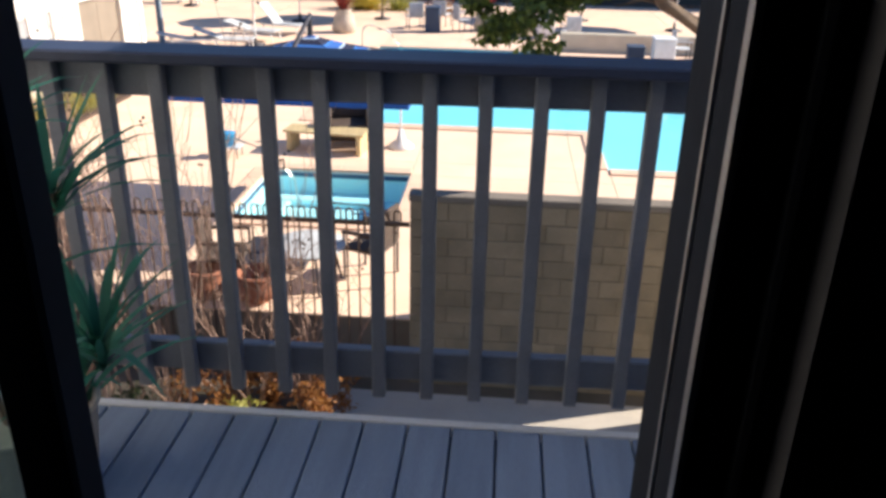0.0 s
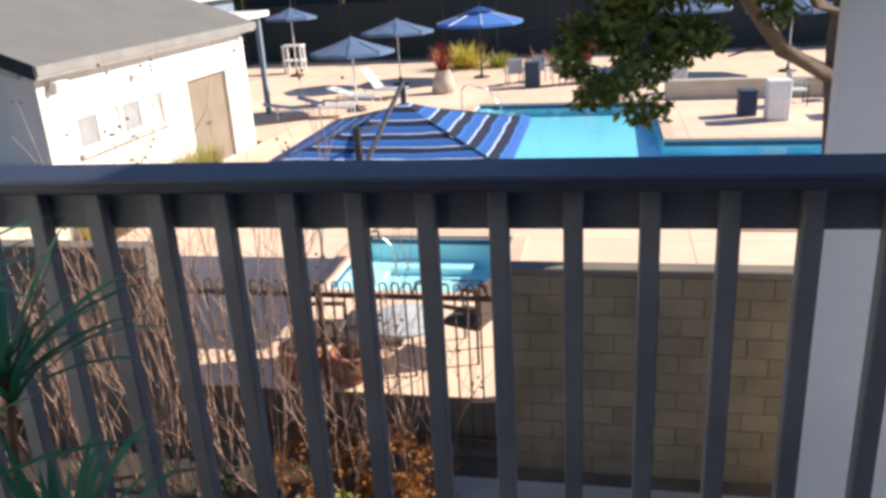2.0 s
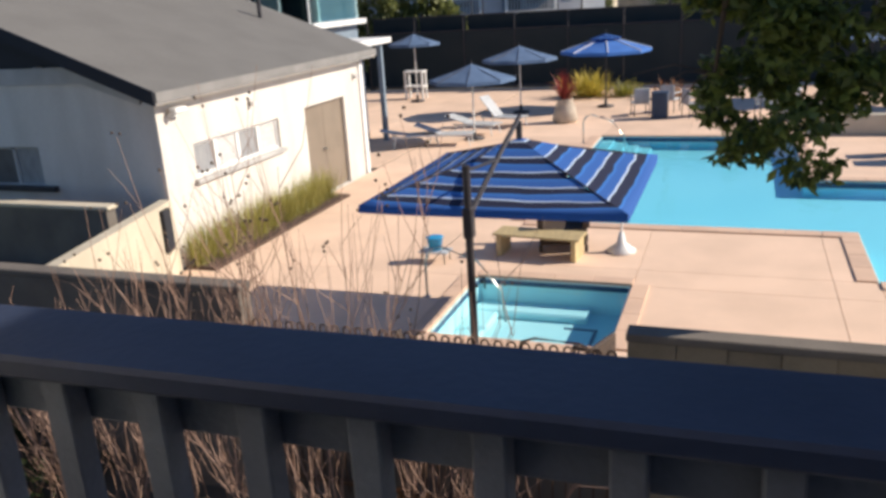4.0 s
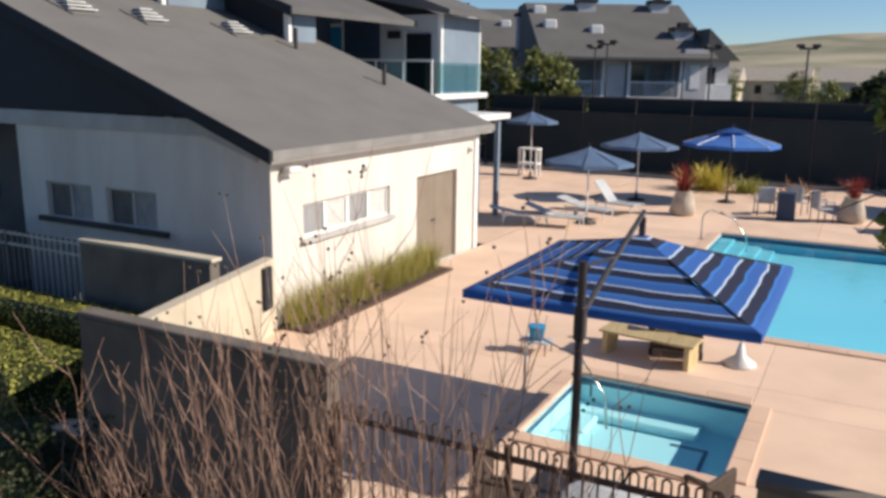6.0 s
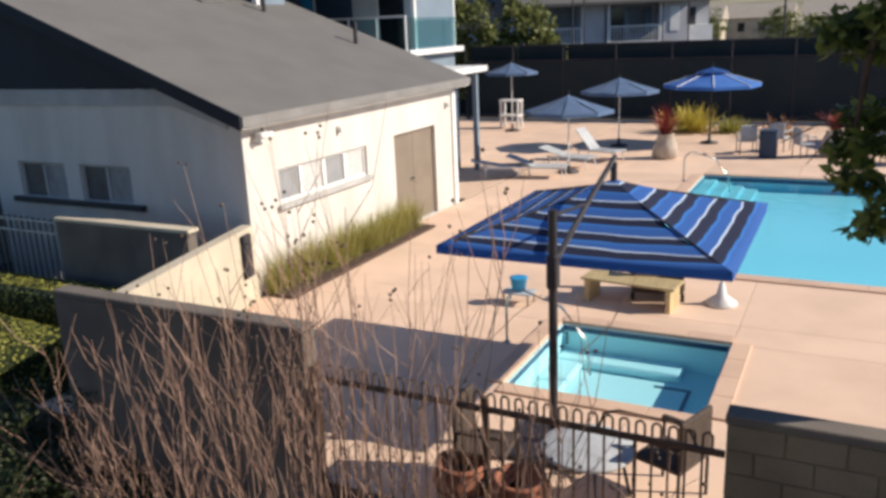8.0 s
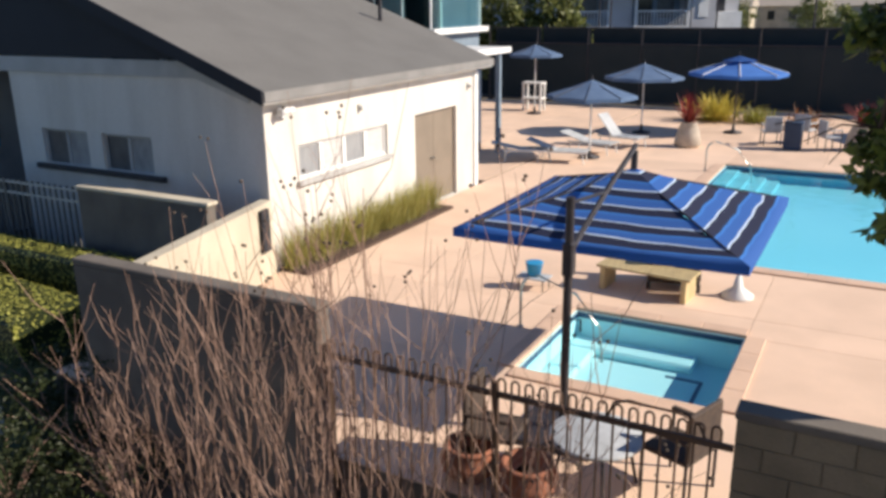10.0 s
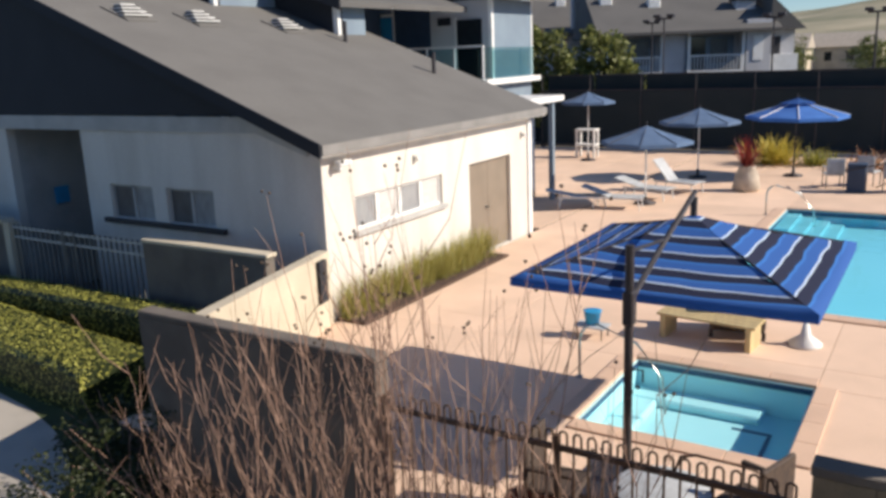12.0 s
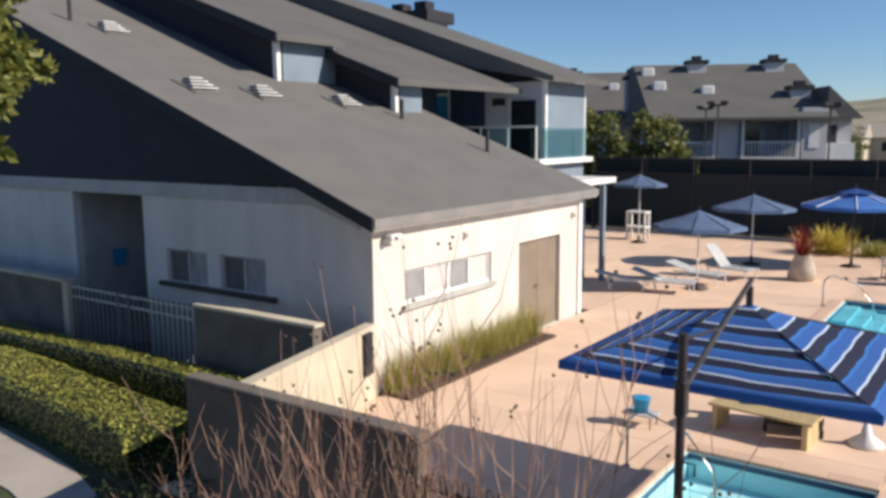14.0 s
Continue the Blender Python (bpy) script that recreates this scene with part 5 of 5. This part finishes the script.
for x, y, tn in ((-2.3, 29.6, 200), (-1.4, 30.4, 160), (-0.6, 29.2, 120), (1.6, 28.8, 20), (3.0, 27.2, 200), (6.0, 24.6, 90), (7.2, 25.4, 200)):
    chair(x, y, tn, M_SLING, "grey sling patio chair on the terrace")


def bin_box(x, y, w, h, material, label, name="storage_box"):
    e = thing(name, x, y, 0, label, "box")
    under(e, "body", box(-w / 2, w / 2, -w / 2, w / 2, 0, h, bevel=0.02), material)
    under(e, "lid", box(-w / 2 - 0.02, w / 2 + 0.02, -w / 2 - 0.02, w / 2 + 0.02, h + 0.002, h + 0.05, bevel=0.015), material)


bin_box(-1.6, 29.0, 0.5, 0.8, M_NAVY, "dark blue square waste bin on the terrace", "waste_bin")
bin_box(4.52, 23.3, 0.45, 0.62, M_NAVY, "dark blue square waste bin by the pool", "waste_bin")
bin_box(5.15, 22.7, 0.55, 0.95, M_PLASTIC, "white pool-side storage box")
bin_box(2.2, 28.6, 0.7, 0.9, M_PLASTIC, "white pool-side storage box")
bin_box(7.6, 23.2, 0.8, 0.8, M_PLASTIC, "white pool-side storage box")
tagged(obj("wall_low", box(2.6, 9.5, 25.9, 26.2, 0, 0.55, bevel=0.02), M_CREAM), "low pale garden wall behind the pool", "wall", kind="structure")

st = thing("lifeguard_stand", -12.35, 34.6, 0, "white wooden stand near the court fence", "stand")
for sx in (-0.38, 0.38):
    for sy in (-0.22, 0.22):
        under(st, "leg", box(sx - 0.04, sx + 0.04, sy - 0.04, sy + 0.04, 0, 1.12), M_TRIM)
for z in (0.5, 1.121):
    under(st, "shelf", box(-0.44, 0.44, -0.28, 0.28, z, z + 0.06), M_TRIM)

bt = thing("low_bench", -2.2, 14.5, 0, "yellow wooden bench under the striped umbrella", "bench", turn=-6)
for k in range(4):
    under(bt, "slat", box(-0.75, 0.75, -0.25 + k * 0.13, -0.14 + k * 0.13, 0.36, 0.40, bevel=0.006), M_YELLOW)
for sx in (-0.65, 0.65):
    under(bt, "leg", box(sx - 0.04, sx + 0.04, -0.24, 0.24, 0, 0.355), M_YELLOW)
lc = thing("wicker_chair", -1.9, 15.05, 0, "brown wicker armchair under the striped umbrella", "chair", turn=10)
under(lc, "seat", box(-0.4, 0.4, -0.35, 0.35, 0.12, 0.42, bevel=0.03), M_BROWN)
under(lc, "backrest", box(-0.4, 0.4, 0.27, 0.37, 0.42, 0.9, bevel=0.03), M_BROWN)
for sx in (-0.38, 0.38):
    under(lc, "armrest", box(sx - 0.06, sx + 0.06, -0.35, 0.27, 0.425, 0.62, bevel=0.02), M_BROWN)
    for sy in (-0.3, 0.3):
        under(lc, "leg", box(sx - 0.03, sx + 0.03, sy - 0.03, sy + 0.03, 0, 0.12), M_METAL)
cs = thing("umbrella_stand", -0.9, 14.9, 0, "white cone-shaped umbrella stand on the terrace", "stand")
under(cs, "foot", lathe([(0.24, 0), (0.24, 0.04), (0.08, 0.16), (0.04, 0.34)], 16), M_PLASTIC, "", True)
under(cs, "stem", rod((0, 0, 0.3), (0, 0, 0.8), 0.02), M_PLASTIC)
bk = thing("pool_bucket", -3.85, 13.9, 0, "small bright blue plastic bucket on a low rack", "bucket")
under(bk, "pail", lathe([(0.1, 0.2), (0.14, 0.42), (0.15, 0.43), (0.12, 0.43)], 14), M_AQUA, "", True)
for sx in (-0.2, 0.2):
    for sy in (-0.14, 0.14):
        under(bk, "rack_leg", rod((sx, sy, 0), (sx, sy, 0.19), 0.01, 6), M_METAL)
under(bk, "rack_top", box(-0.25, 0.25, -0.16, 0.16, 0.18, 0.2), M_SLING)


def handrail(x, y, turn, label):
    e = thing("pool_handrail", x, y, 0, label, "handrail", turn=turn)
    pts = [(0, 0, 0), (0, 0, 0.55)] + [(0.25 - 0.25 * math.cos(a), 0, 0.55 + 0.25 * math.sin(a)) for a in (0.5, 1.0, 1.57)] + [(0.8, 0, 0.62), (1.15, 0, 0.2), (1.2, 0, -0.3)]
    under(e, "bar", tube(bmesh.new(), pts, 0.02, 0.02, 8), M_STEEL, "", True)
    under(e, "flange", lathe([(0.05, 0), (0.05, 0.02), (0.025, 0.03)], 12), M_STEEL)


handrail(-3.4, 12.3, 0, "bent steel handrail into the spa")
handrail(-3.3, 24.6, 0, "bent steel handrail into the pool")
# round patio table and chairs inside the fence
tb = thing("patio_table", -1.25, 9.05, 0, "round grey patio table inside the iron fence", "table")
under(tb, "top", lathe([(0.42, 0.48), (0.44, 0.50), (0.44, 0.52), (0.42, 0.53)], 28), M_SLING, "", True)
for k in range(4):
    a = k * math.pi / 2 + 0.5
    under(tb, "leg", tube(bmesh.new(), ((0.4 * math.cos(a), 0.4 * math.sin(a), 0), (0.3 * math.cos(a), 0.3 * math.sin(a), 0.48)), 0.018), M_METAL)
for x, y, tn in ((-0.55, 9.35, 250), (-2.2, 8.9, 95)):
    chair(x, y, tn, M_BROWN, "brown wicker patio chair at the round table")

M_CLAY = mat("clay", (0.36, 0.14, 0.08), 0.9, (0.28, 0.11, 0.065), 5, 0.3)
for x, y, h in ((-2.35, 8.62, 0.36), (-1.75, 8.6, 0.34)):
    cp = thing("clay_pot", x, y, 0, "rounded terracotta pot inside the iron fence", "pot", "clay pots by the fence")
    under(cp, "vessel", lathe([(0.16, 0), (0.27, 0.15 * h / 0.5), (0.29, 0.3 * h / 0.5), (0.22, h - 0.06), (0.25, h - 0.04), (0.25, h), (0.21, h), (0.18, h - 0.1)], 22), M_CLAY, "", True)
    under(cp, "soil", lathe([(0.1, h - 0.13), (0.19, h - 0.12), (0.1, h - 0.1)], 14), M_MULCH)

# ---- pieces: deck planks, terrace slabs, wall blocks ----
n = 32
for i in range(n):
    x0 = -1.755 + i * (4.39 / n)
    w = 4.39 / n
    under(deck, "plank", box(x0 + 0.004, x0 + w - 0.004, 1.09, 2.53, DZ - 0.03, DZ, bevel=0.003), M_PLANK)
for x0, x1 in zip(XS, XS[1:]):
    for y0, y1 in zip(YS, YS[1:]):
        if wet((x0 + x1) / 2, (y0 + y1) / 2):
            continue
        under(terrace, "slab", box(x0 + 0.004, x1 - 0.004, y0 + 0.004, y1 - 0.004, -0.019, 0.0, bevel=0.002), M_DECK)
for i in range(3):
    for j in range(4):
        under(terrace, "slab", box(-15.9 + i * 2.6, -13.31 + i * 2.6, 20.95 + j * 4.2, 25.13 + j * 4.2, -0.019, 0.0, bevel=0.004), M_DECK)
for a, b, c, d in walls:
    if b - a < d - c:
        k = max(1, round((d - c) / 0.6))
        for i in range(k):
            s0 = -0.3 if a in (-2.93, 2.85) else 0.03
            under(pool, "coping_stone", box(a + s0, a + s0 + 0.29, c + (d - c) * i / k + 0.004, c + (d - c) * (i + 1) / k - 0.004, 0.002, 0.026, bevel=0.006), M_COPE)
    else:
        k = max(1, round((b - a) / 0.6))
        for i in range(k):
            s0 = 0.03 if d in (25.6, 20.4) else -0.29
            under(pool, "coping_stone", box(a + (b - a) * i / k + 0.004, a + (b - a) * (i + 1) / k - 0.004, c + s0, c + s0 + 0.29, 0.002, 0.03, bevel=0.006), M_COPE)
a, b, c, d = holes[0]
for i in range(4):
    u0, u1 = (a + (b - a) * k / 4 for k in (i, i + 1))
    v0, v1 = (c + (d - c) * k / 4 for k in (i, i + 1))
    under(spa, "coping_stone", box(u0 + 0.003, u1 - 0.003, c - 0.25, c, 0.002, 0.03, bevel=0.006), M_COPE)
    under(spa, "coping_stone", box(u0 + 0.003, u1 - 0.003, d, d + 0.25, 0.002, 0.03, bevel=0.006), M_COPE)
    under(spa, "coping_stone", box(a - 0.25, a, v0 + 0.003, v1 - 0.003, 0.002, 0.03, bevel=0.006), M_COPE)
    under(spa, "coping_stone", box(b, b + 0.25, v0 + 0.003, v1 - 0.003, 0.002, 0.03, bevel=0.006), M_COPE)
base = box(0.004, 0.395, 0, 0.18, 0.004, 0.195, bevel=0.005)
half = box(0.005, 0.192, 0, 0.18, 0.005, 0.195, bevel=0.005)
bmesh_block, bmesh_half = bpy.data.meshes.new("block"), bpy.data.meshes.new("half_block")
for q, me in ((base, bmesh_block), (half, bmesh_half)):
    q.to_mesh(me)
    q.free()
    me.materials.append(M_BLOCK)
brng = random.Random(2)
for r in range(11):
    z = GL + r * 0.1975
    x = 0.06
    if r % 2:
        o = new("half_block", bmesh_half)
        o.parent, o.location = bw, (x, WY + brng.uniform(-0.003, 0.003), z)
        x += 0.2
    while x < 3.4:
        me = bmesh_block if x + 0.4 <= 3.47 else bmesh_half
        o = new("block", me)
        o.parent, o.location = bw, (x, WY + brng.uniform(-0.004, 0.004), z)
        x += 0.4 if me is bmesh_block else 0.2
